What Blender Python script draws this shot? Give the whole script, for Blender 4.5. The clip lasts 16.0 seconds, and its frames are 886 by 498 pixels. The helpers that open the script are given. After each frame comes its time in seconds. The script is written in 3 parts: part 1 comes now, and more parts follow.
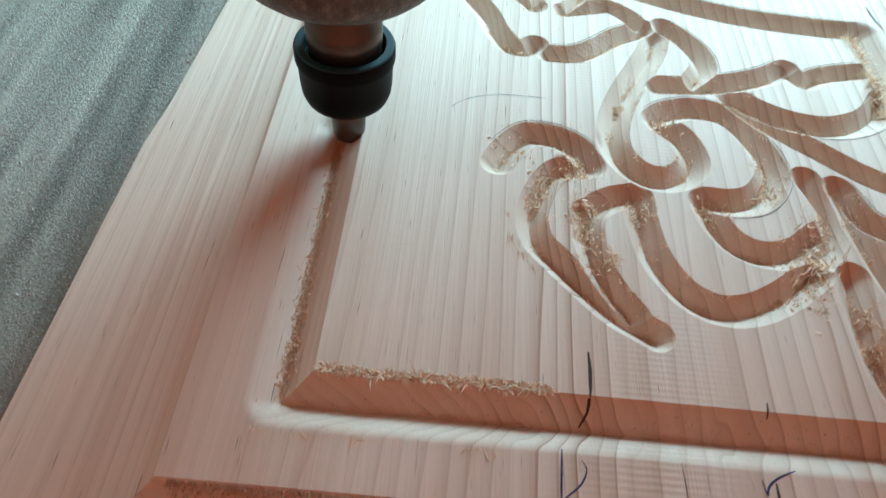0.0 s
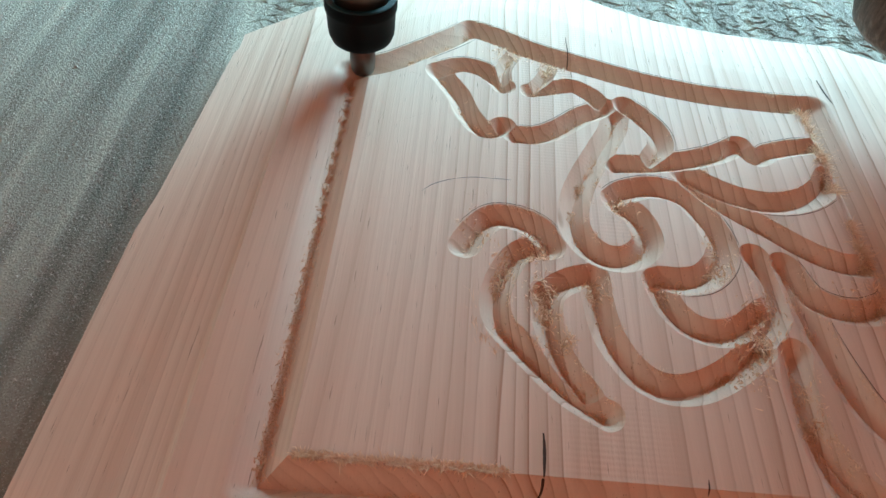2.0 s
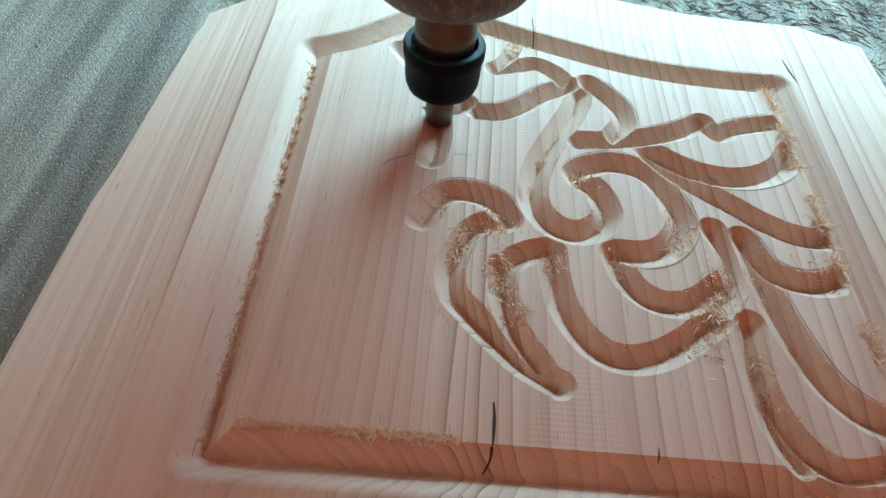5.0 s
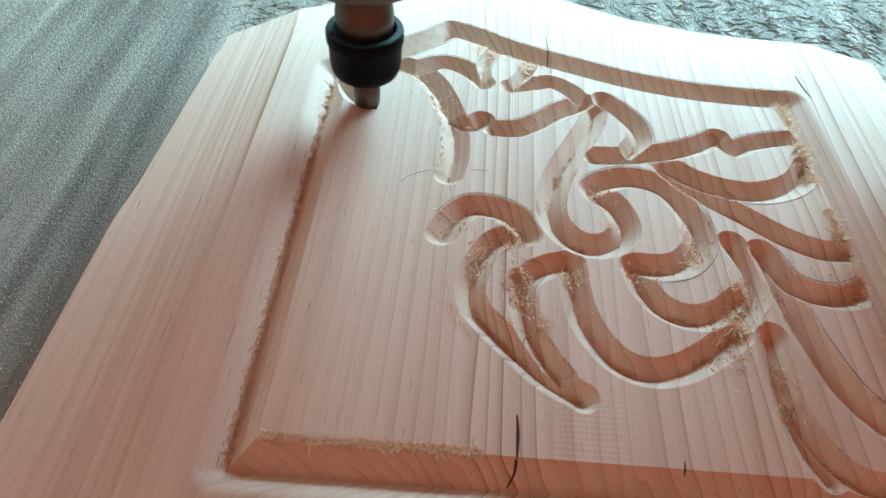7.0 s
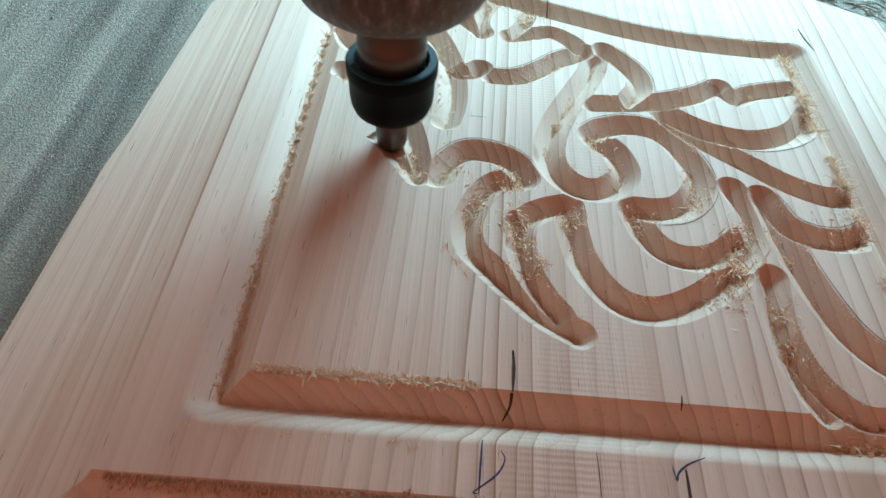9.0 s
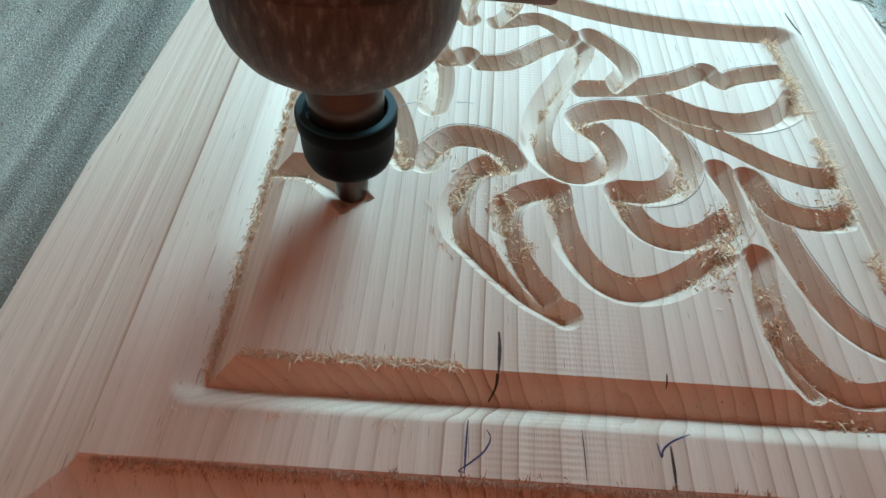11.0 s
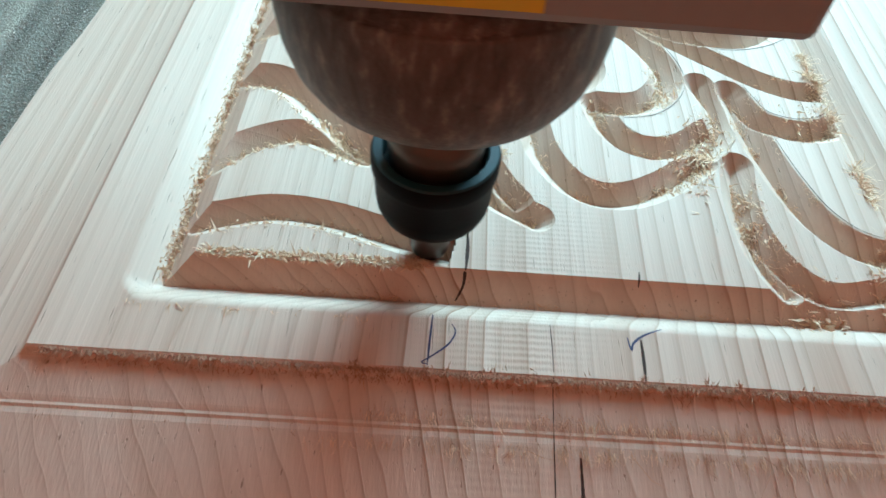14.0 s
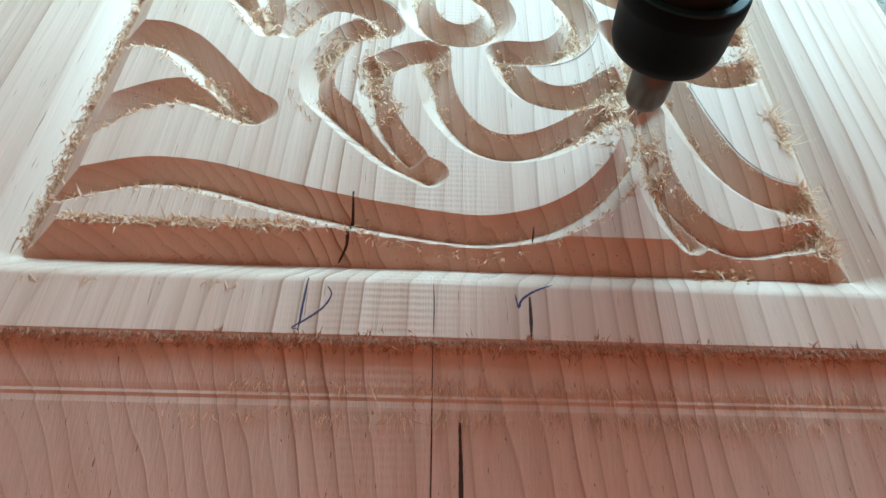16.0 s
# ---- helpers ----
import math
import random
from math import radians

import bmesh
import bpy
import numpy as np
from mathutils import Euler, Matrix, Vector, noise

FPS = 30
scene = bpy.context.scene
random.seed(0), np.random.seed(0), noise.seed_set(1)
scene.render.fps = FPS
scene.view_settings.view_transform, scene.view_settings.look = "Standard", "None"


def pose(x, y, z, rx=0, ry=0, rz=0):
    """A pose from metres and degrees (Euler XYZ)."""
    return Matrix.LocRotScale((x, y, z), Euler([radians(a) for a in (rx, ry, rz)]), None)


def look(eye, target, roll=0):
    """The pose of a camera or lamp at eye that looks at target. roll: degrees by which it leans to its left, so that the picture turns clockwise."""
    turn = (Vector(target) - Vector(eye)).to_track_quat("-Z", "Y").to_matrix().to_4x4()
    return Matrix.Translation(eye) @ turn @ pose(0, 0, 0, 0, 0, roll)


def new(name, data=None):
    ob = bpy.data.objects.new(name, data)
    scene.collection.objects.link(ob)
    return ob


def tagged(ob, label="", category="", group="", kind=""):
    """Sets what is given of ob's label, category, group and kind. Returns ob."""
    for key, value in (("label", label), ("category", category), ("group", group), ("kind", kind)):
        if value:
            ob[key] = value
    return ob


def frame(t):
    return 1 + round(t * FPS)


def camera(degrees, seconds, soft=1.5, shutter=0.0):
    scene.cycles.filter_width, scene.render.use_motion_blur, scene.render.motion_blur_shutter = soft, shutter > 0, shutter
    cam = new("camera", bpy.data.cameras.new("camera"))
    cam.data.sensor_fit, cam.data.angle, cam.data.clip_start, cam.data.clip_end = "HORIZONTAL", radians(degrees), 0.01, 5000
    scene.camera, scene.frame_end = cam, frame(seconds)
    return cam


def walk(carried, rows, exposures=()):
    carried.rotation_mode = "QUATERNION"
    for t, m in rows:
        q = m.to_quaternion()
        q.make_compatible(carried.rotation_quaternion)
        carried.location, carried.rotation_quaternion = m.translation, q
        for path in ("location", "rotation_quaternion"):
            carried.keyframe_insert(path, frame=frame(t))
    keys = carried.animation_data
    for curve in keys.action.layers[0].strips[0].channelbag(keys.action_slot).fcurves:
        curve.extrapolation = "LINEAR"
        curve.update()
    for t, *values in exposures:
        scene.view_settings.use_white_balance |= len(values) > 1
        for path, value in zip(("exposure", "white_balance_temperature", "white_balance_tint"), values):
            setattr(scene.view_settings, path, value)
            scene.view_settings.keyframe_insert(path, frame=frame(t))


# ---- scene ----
cam = camera(67.18, 16.0, shutter=0.35)
PATH = [
    (0, (0.02613, -0.07679, 0.15409), (0.02947, 0.04545, -0.00417), 6.761),
    (0.5, (0.02975, -0.07559, 0.17113), (0.03153, 0.05140, 0.01663), 6.112),
    (1, (0.02984, -0.07186, 0.17955), (0.03163, 0.05664, 0.02631), 5.839),
    (1.5, (0.03211, -0.07005, 0.17935), (0.03391, 0.05813, 0.02584), 5.673),
    (2, (0.03493, -0.07096, 0.17863), (0.03714, 0.05693, 0.02487), 5.583),
    (2.5, (0.03692, -0.06956, 0.17808), (0.04027, 0.05770, 0.02382), 5.929),
    (3, (0.04045, -0.06965, 0.17811), (0.04414, 0.05719, 0.02352), 6.115),
    (3.5, (0.04302, -0.06914, 0.17744), (0.04828, 0.05802, 0.02315), 6.918),
    (4, (0.04700, -0.07161, 0.17542), (0.05271, 0.05510, 0.02078), 7.022),
    (6.3, (0.04818, -0.07793, 0.17138), (0.05022, 0.05470, 0.02169), 4.929),
    (6.5, (0.04816, -0.07826, 0.17201), (0.05014, 0.05510, 0.02297), 4.907),
    (7, (0.04393, -0.07916, 0.17076), (0.04572, 0.05387, 0.02143), 4.994),
    (7.5, (0.04299, -0.08033, 0.16896), (0.04540, 0.05194, 0.01896), 5.181),
    (8, (0.04594, -0.08279, 0.16680), (0.04619, 0.04992, 0.01717), 4.048),
    (8.5, (0.04697, -0.08426, 0.16346), (0.04750, 0.04803, 0.01346), 4.129),
    (9, (0.04598, -0.08834, 0.15934), (0.04841, 0.04144, 0.00718), 5.453),
    (9.2, (0.04704, -0.08828, 0.15984), (0.04960, 0.04158, 0.00776), 5.407),
    (11.5, (0.05214, -0.09326, 0.15509), (0.05505, 0.03504, 0.00169), 4.891),
    (12, (0.05502, -0.09440, 0.15258), (0.05889, 0.03327, -0.00132), 5.451),
    (12.5, (0.05310, -0.09430, 0.15246), (0.05701, 0.03340, -0.00142), 5.477),
    (13, (0.05038, -0.09778, 0.14854), (0.05313, 0.02897, -0.00614), 5.009),
    (13.5, (0.05138, -0.10221, 0.14343), (0.05401, 0.02371, -0.01193), 5.034),
    (14, (0.05951, -0.10509, 0.13892), (0.06413, 0.01982, -0.01721), 5.458),
    (14.5, (0.06552, -0.10588, 0.13789), (0.07081, 0.01860, -0.01857), 5.526),
    (15, (0.07541, -0.10448, 0.13535), (0.08277, 0.01860, -0.02211), 5.845),
    (15.5, (0.08235, -0.10271, 0.13393), (0.09120, 0.01999, -0.02376), 5.952),
    (16, (0.08618, -0.10209, 0.12954), (0.09473, 0.01744, -0.03058), 5.168),
]
EXPOSURES = [(0.0, 0.03, 6200, 3), (2.0, 0.18, 6150, 1), (4.0, -0.08, 6050, 1), (6.5, 0.24, 6150, 1), (9.0, -0.06, 6100, 1), (12.5, -0.25, 6150, 3), (14.5, 0.13, 6150, 3), (16.0, 0.05, 6300, 6)]
walk(cam, [(t, look(eye, target, roll)) for t, eye, target, roll in PATH], EXPOSURES)

MM = 0.001

# ---- light ----
world = bpy.data.worlds.new("daylight")
scene.world = world
world.use_nodes = True
wn = world.node_tree.nodes
sky = wn.new("ShaderNodeTexSky")
sky.sky_type = "NISHITA"
sky.sun_disc = False
sky.sun_elevation = radians(32)
sky.sun_rotation = radians(30)
world.node_tree.links.new(sky.outputs[0], wn["Background"].inputs[0])
wn["Background"].inputs[1].default_value = 0.1

WINDOW = (0.53, 1.24, 0.80)      # middle of the window opening
window_lamp = new("window_daylight", bpy.data.lights.new("window_daylight", "AREA"))
window_lamp.data.shape = "RECTANGLE"
window_lamp.data.size, window_lamp.data.size_y = 0.9, 0.80
window_lamp.data.energy = 76
window_lamp.data.color = (0.47, 0.80, 1.0)
window_lamp.matrix_world = look(WINDOW, (0.1, 0.1, 0.0))
SIDE_WINDOW = (-1.66, 0.45, 0.62)
side_lamp = new("side_window_daylight", bpy.data.lights.new("side_window_daylight", "AREA"))
side_lamp.data.shape = "RECTANGLE"
side_lamp.data.size, side_lamp.data.size_y = 0.7, 0.5
side_lamp.data.energy = 9
side_lamp.data.color = (0.62, 0.88, 0.90)
side_lamp.matrix_world = look(SIDE_WINDOW, (0.0, 0.1, 0.0))


# ---- materials ----
def material(name, colour=(0.5, 0.5, 0.5), rough=0.5, metal=0.0):
    m = bpy.data.materials.new(name)
    m.use_nodes = True
    n, l = m.node_tree.nodes, m.node_tree.links
    b = n["Principled BSDF"]
    b.inputs["Base Color"].default_value = (*colour, 1)
    b.inputs["Roughness"].default_value = rough
    b.inputs["Metallic"].default_value = metal
    return m, n, l, b


def mapped(n, l, scale=(1, 1, 1), rot=(0, 0, 0), world_space=True):
    """World position, scaled: textures run on from piece to piece."""
    g = n.new("ShaderNodeNewGeometry") if world_space else n.new("ShaderNodeTexCoord")
    m = n.new("ShaderNodeMapping")
    m.inputs["Scale"].default_value = scale
    m.inputs["Rotation"].default_value = rot
    l.new(g.outputs["Position" if world_space else "Object"], m.inputs["Vector"])
    return m.outputs[0]


def noise_tex(n, l, vec, scale, detail=3, rough=0.5, dist=0.0):
    t = n.new("ShaderNodeTexNoise")
    t.inputs["Scale"].default_value, t.inputs["Detail"].default_value = scale, detail
    t.inputs["Roughness"].default_value, t.inputs["Distortion"].default_value = rough, dist
    l.new(vec, t.inputs["Vector"])
    return t.outputs[0]


def ramp(n, l, fac, stops):
    r = n.new("ShaderNodeValToRGB")
    e = r.color_ramp.elements
    for i, (p, c) in enumerate(stops):
        el = e[i] if i < 2 else e.new(p)
        el.position, el.color = p, (*c, 1) if len(c) == 3 else c
    l.new(fac, r.inputs[0])
    return r.outputs[0]


def math_node(n, l, op, a, b=None):
    m = n.new("ShaderNodeMath")
    m.operation = op
    for i, v in enumerate((a, b)):
        if v is None:
            continue
        if isinstance(v, (int, float)):
            m.inputs[i].default_value = v
        else:
            l.new(v, m.inputs[i])
    return m.outputs[0]


def mix(n, l, fac, a, b, mode="MIX"):
    m = n.new("ShaderNodeMix")
    m.data_type, m.blend_type = "RGBA", mode
    for i, v in ((0, fac), (6, a), (7, b)):
        if isinstance(v, (int, float)):
            m.inputs[i].default_value = v
        elif isinstance(v, tuple):
            m.inputs[i].default_value = (*v, 1)
        else:
            l.new(v, m.inputs[i])
    return m.outputs[2]


def bump(n, l, b, height, strength=0.3, distance=0.001):
    k = n.new("ShaderNodeBump")
    k.inputs["Strength"].default_value, k.inputs["Distance"].default_value = strength, distance
    l.new(height, k.inputs["Height"])
    l.new(k.outputs[0], b.inputs["Normal"])


def pine_material():
    m, n, l, b = material("planed_pine", rough=0.55)
    b.inputs["Specular IOR Level"].default_value = 0.22
    # growth rings: bands along the boards, curved in depth so that they lean on sloping faces; each board has its own run
    v = mapped(n, l, (1, 1, 1))
    sep = n.new("ShaderNodeSeparateXYZ")
    l.new(v, sep.inputs[0])
    px, py, pz = sep.outputs
    second = math_node(n, l, "GREATER_THAN", px, 0.091)
    long = mapped(n, l, (1, 0.10, 0.4))
    wob = noise_tex(n, l, long, 18, 3, 0.55)
    x = math_node(n, l, "ADD", px, math_node(n, l, "MULTIPLY", wob, 0.022))
    uneven = noise_tex(n, l, mapped(n, l, (1, 0.03, 0.5)), 55, 2, 0.6)
    x = math_node(n, l, "ADD", x, math_node(n, l, "MULTIPLY", uneven, 0.012))
    # flat-sawn wood at the left: its rings sweep across sloping faces
    lean = n.new("ShaderNodeMapRange")
    lean.inputs["From Min"].default_value, lean.inputs["From Max"].default_value = 0.0, 0.085
    lean.inputs["To Min"].default_value, lean.inputs["To Max"].default_value = 2.6, 0.7
    l.new(px, lean.inputs["Value"])
    x = math_node(n, l, "ADD", x, math_node(n, l, "MULTIPLY", pz, lean.outputs[0]))
    x = math_node(n, l, "ADD", x, math_node(n, l, "MULTIPLY", second, 0.0037))
    x = math_node(n, l, "ADD", x, math_node(n, l, "MULTIPLY", py, -0.02))
    bands = n.new("ShaderNodeTexNoise")
    bands.noise_dimensions = "1D"
    bands.inputs["Scale"].default_value, bands.inputs["Detail"].default_value = 75, 3
    l.new(x, bands.inputs["W"])
    warm = ramp(n, l, bands.outputs[0], [(0.42, (0, 0, 0)), (0.66, (1, 1, 1))])
    saw = math_node(n, l, "FRACT", math_node(n, l, "MULTIPLY", x, 190))
    ring = ramp(n, l, saw, [(0, (0.0, 0.0, 0.0)), (0.4, (0.13, 0.13, 0.13)), (0.78, (0.5, 0.5, 0.5)), (0.9, (1, 1, 1)), (0.97, (0.0, 0.0, 0.0))])
    strength = ramp(n, l, noise_tex(n, l, mapped(n, l, (1, 0.06, 1)), 26, 2), [(0.35, (0.28, 0.28, 0.28)), (0.62, (1, 1, 1))])
    flat_side = n.new("ShaderNodeMapRange")
    flat_side.inputs["From Min"].default_value, flat_side.inputs["From Max"].default_value = 0.02, 0.07
    flat_side.inputs["To Min"].default_value, flat_side.inputs["To Max"].default_value = 0.42, 1.0
    l.new(px, flat_side.inputs["Value"])
    each = n.new("ShaderNodeTexWhiteNoise")
    each.noise_dimensions = "1D"
    l.new(math_node(n, l, "FLOOR", math_node(n, l, "MULTIPLY", x, 190)), each.inputs["W"])
    own = n.new("ShaderNodeMapRange")
    own.inputs["To Min"].default_value, own.inputs["To Max"].default_value = 0.38, 1.3
    l.new(each.outputs["Value"], own.inputs["Value"])
    ring = math_node(n, l, "MULTIPLY", math_node(n, l, "MULTIPLY", math_node(n, l, "MULTIPLY", ring, own.outputs[0]), strength), flat_side.outputs[0])
    fine = noise_tex(n, l, mapped(n, l, (1, 0.02, 0.6)), 1100, 3, 0.65)
    pores = ramp(n, l, noise_tex(n, l, mapped(n, l, (1, 0.045, 1)), 1600, 2), [(0.685, (0, 0, 0)), (0.755, (1, 1, 1))])
    broad = noise_tex(n, l, mapped(n, l, (1, 0.12, 1)), 14, 2)
    c = mix(n, l, broad, (0.73, 0.565, 0.44), (0.81, 0.66, 0.535))
    c = mix(n, l, math_node(n, l, "MULTIPLY", warm, 0.42), c, (0.56, 0.37, 0.26))
    c = mix(n, l, math_node(n, l, "MULTIPLY", ring, 0.95), c, (0.33, 0.165, 0.09))
    c = mix(n, l, math_node(n, l, "MULTIPLY", fine, 0.46), c, (0.52, 0.38, 0.28))
    c = mix(n, l, math_node(n, l, "MULTIPLY", pores, 0.75), c, (0.24, 0.14, 0.09))
    l.new(c, b.inputs["Base Color"])
    r = n.new("ShaderNodeMapRange")
    r.inputs["To Min"].default_value, r.inputs["To Max"].default_value = 0.54, 0.74
    l.new(fine, r.inputs["Value"])
    l.new(r.outputs[0], b.inputs["Roughness"])
    # cutter chatter across the grain, in patches
    ripple = math_node(n, l, "SINE", math_node(n, l, "MULTIPLY", math_node(n, l, "ADD", py, math_node(n, l, "MULTIPLY", fine, 0.0006)), 3600))
    patch = ramp(n, l, noise_tex(n, l, v, 17, 1), [(0.45, (0, 0, 0)), (0.65, (1, 1, 1))])
    middle = math_node(n, l, "MAXIMUM", math_node(n, l, "SUBTRACT", 1.0, math_node(n, l, "MULTIPLY", math_node(n, l, "ABSOLUTE", math_node(n, l, "SUBTRACT", px, 0.086)), 26.0)), 0.0)
    patch = math_node(n, l, "MULTIPLY", patch, middle)
    h = math_node(n, l, "ADD", math_node(n, l, "MULTIPLY", fine, 0.7), math_node(n, l, "MULTIPLY", ring, 0.6))
    h = math_node(n, l, "ADD", h, math_node(n, l, "MULTIPLY", math_node(n, l, "MULTIPLY", ripple, patch), 0.12))
    h = math_node(n, l, "SUBTRACT", h, math_node(n, l, "MULTIPLY", pores, 0.6))
    bump(n, l, b, h, 0.6, 0.0004)
    return m


def plain(name, colour, rough, metal=0.0, grain=0.0, scale=300):
    m, n, l, b = material(name, colour, rough, metal)
    v = mapped(n, l, world_space=False)
    t = noise_tex(n, l, v, scale, 4, 0.6)
    big = noise_tex(n, l, v, scale * 0.12, 2)
    c = mix(n, l, math_node(n, l, "MULTIPLY", t, 0.5), colour, tuple(k * 0.6 for k in colour))
    c = mix(n, l, math_node(n, l, "MULTIPLY", big, 0.4), c, tuple(min(1, k * 1.3) for k in colour))
    l.new(c, b.inputs["Base Color"])
    if grain:
        bump(n, l, b, t, grain, 0.0005)
    return m


PINE = pine_material()
def bed_material():
    """A dusty embossed sheet: coarse grit, streaky reflections painted in, and straw-like creases beyond the panel."""
    m, n, l, b = material("embossed_bed_sheet", rough=0.6)
    b.inputs["Specular IOR Level"].default_value = 0.3
    v = mapped(n, l)
    grit = noise_tex(n, l, v, 720, 5, 0.68)
    specks = ramp(n, l, noise_tex(n, l, v, 1300, 3, 0.6), [(0.54, (0, 0, 0)), (0.66, (1, 1, 1))])
    # slanting bands of reflection, mixed into the base colour as dark and light
    sheen_streak = noise_tex(n, l, mapped(n, l, (1, 0.05, 1), (0, 0, -0.5)), 70, 4, 0.6)
    sheen_streak = ramp(n, l, sheen_streak, [(0.33, (0, 0, 0)), (0.68, (1, 1, 1))])
    c = mix(n, l, sheen_streak, (0.10, 0.085, 0.065), (0.58, 0.53, 0.42))
    c = mix(n, l, math_node(n, l, "MULTIPLY", grit, 0.5), c, (0.20, 0.185, 0.14))
    c = mix(n, l, math_node(n, l, "MULTIPLY", specks, 0.65), c, (0.58, 0.55, 0.46))
    l.new(c, b.inputs["Base Color"])
    h = math_node(n, l, "ADD", grit, math_node(n, l, "MULTIPLY", specks, 0.35))
    bump(n, l, b, h, 1.0, 0.0016)
    return m


BED = bed_material()
BLACK_STEEL = plain("black_oxide_steel", (0.004, 0.004, 0.0045), 0.55, 0.0, 0.1, 800)
BLACK_STEEL.node_tree.nodes["Principled BSDF"].inputs["Specular IOR Level"].default_value = 0.08
TEAL = plain("teal_anodised_rim", (0.003, 0.035, 0.038), 0.6, 0.1)
BRONZE = plain("dull_spindle_steel", (0.13, 0.095, 0.075), 0.35, 0.8, 0.1, 900)


def housing_material():
    """Turned steel under baked-on brown dust, smeared along the axis."""
    m, n, l, b = material("dusty_brown_housing", rough=0.5, metal=0.25)
    t = noise_tex(n, l, mapped(n, l, (1, 1, 0.35), world_space=False), 420, 4, 0.65)
    fine = noise_tex(n, l, mapped(n, l, world_space=False), 1400, 3, 0.6)
    c = ramp(n, l, t, [(0.35, (0.05, 0.034, 0.026)), (0.55, (0.12, 0.085, 0.066)), (0.72, (0.30, 0.23, 0.185))])
    c = mix(n, l, math_node(n, l, "MULTIPLY", fine, 0.4), c, (0.17, 0.12, 0.09))
    l.new(c, b.inputs["Base Color"])
    bump(n, l, b, math_node(n, l, "ADD", t, math_node(n, l, "MULTIPLY", fine, 0.4)), 0.5, 0.0008)
    return m


HOUSING = housing_material()
CARBIDE = plain("worn_carbide", (0.12, 0.10, 0.09), 0.35, 0.8)
BRACKET = plain("grey_painted_bracket", (0.30, 0.265, 0.24), 0.5, 0.0, 0.1)
LABEL = plain("yellow_label", (0.72, 0.47, 0.03), 0.5)
INK = plain("black_ink", (0.01, 0.01, 0.01), 0.5)
# unseen walls: red tints the fill on shaded wood, cream brightens the left
WARM_BOUNCE = plain("warm_bounce_plaster", (0.82, 0.24, 0.13), 0.8, 0, 0.2, 40)
PALE_BOUNCE = plain("pale_bounce_plaster", (0.66, 0.52, 0.40), 0.8, 0, 0.2, 40)
CONCRETE = plain("concrete", (0.3, 0.27, 0.25), 0.8, 0, 0.3, 40)


# ---- building blocks ----
def finish(ob, mat, smooth=False):
    ob.data.materials.append(mat)
    if smooth:
        ob.data.polygons.foreach_set("use_smooth", [True] * len(ob.data.polygons))
    return ob


def part(name, bm, mat, parent=None, label="", smooth=False):
    me = bpy.data.meshes.new(name)
    bm.to_mesh(me)
    bm.free()
    ob = finish(new(name, me), mat, smooth)
    if parent:
        ob.parent = parent
    if label:
        tagged(ob, label)
    return ob


def box(bm, x0, x1, y0, y1, z0, z1, bevel=0.0):
    made = bmesh.ops.create_cube(bm, size=1, matrix=Matrix.Translation(((x0 + x1) / 2, (y0 + y1) / 2, (z0 + z1) / 2)) @ Matrix.Diagonal((x1 - x0, y1 - y0, z1 - z0, 1)))
    if bevel:
        edges = list({e for v in made["verts"] for e in v.link_edges})
        bmesh.ops.bevel(bm, geom=edges, offset=bevel, segments=2, affect="EDGES", profile=0.5)
    return bm


def lathe(profile, steps=64):
    """A turned solid from (radius, height) pairs in mm."""
    bm = bmesh.new()
    rings = []
    for r, z in profile:
        if r < 1e-6:
            rings.append([bm.verts.new((0, 0, z * MM))])
        else:
            rings.append([bm.verts.new((r * MM * math.cos(2 * math.pi * k / steps), r * MM * math.sin(2 * math.pi * k / steps), z * MM)) for k in range(steps)])
    for a, b in zip(rings, rings[1:]):
        for k in range(steps):
            q = (k + 1) % steps
            if len(a) == 1 and len(b) > 1:
                bm.faces.new((a[0], b[q], b[k]))
            elif len(b) == 1 and len(a) > 1:
                bm.faces.new((a[k], a[q], b[0]))
            elif len(a) > 1:
                bm.faces.new((a[k], a[q], b[q], b[k]))
    return bm


def empty(name, label, category, **more):
    return tagged(new(name), label, category, **more)


# ---- carving plan, in mm on the panel's face: (half width, depth, control points) ----
def spline(points, step=0.8):
    """A smooth line through the control points, with a point about every step."""
    p = np.array(points, float)
    p = np.vstack([2 * p[0] - p[1], p, 2 * p[-1] - p[-2]])
    out = []
    for i in range(1, len(p) - 2):
        n = max(2, int(np.linalg.norm(p[i + 1] - p[i]) / step))
        t = np.linspace(0, 1, n, endpoint=False)[:, None]
        a, b, c, d = p[i - 1], p[i], p[i + 1], p[i + 2]
        out.append(0.5 * (2 * b + (c - a) * t + (2 * a - 5 * b + 4 * c - d) * t ** 2 + (3 * b - a - 3 * c + d) * t ** 3))
    return np.vstack(out + [p[-2:-1]])


def line(points, step=0.8):
    p = np.array(points, float)
    out = []
    for a, b in zip(p, p[1:]):
        n = max(2, int(np.linalg.norm(b - a) / step))
        out.append(a + (b - a) * np.linspace(0, 1, n, endpoint=False)[:, None])
    return np.vstack(out + [p[-1:]])


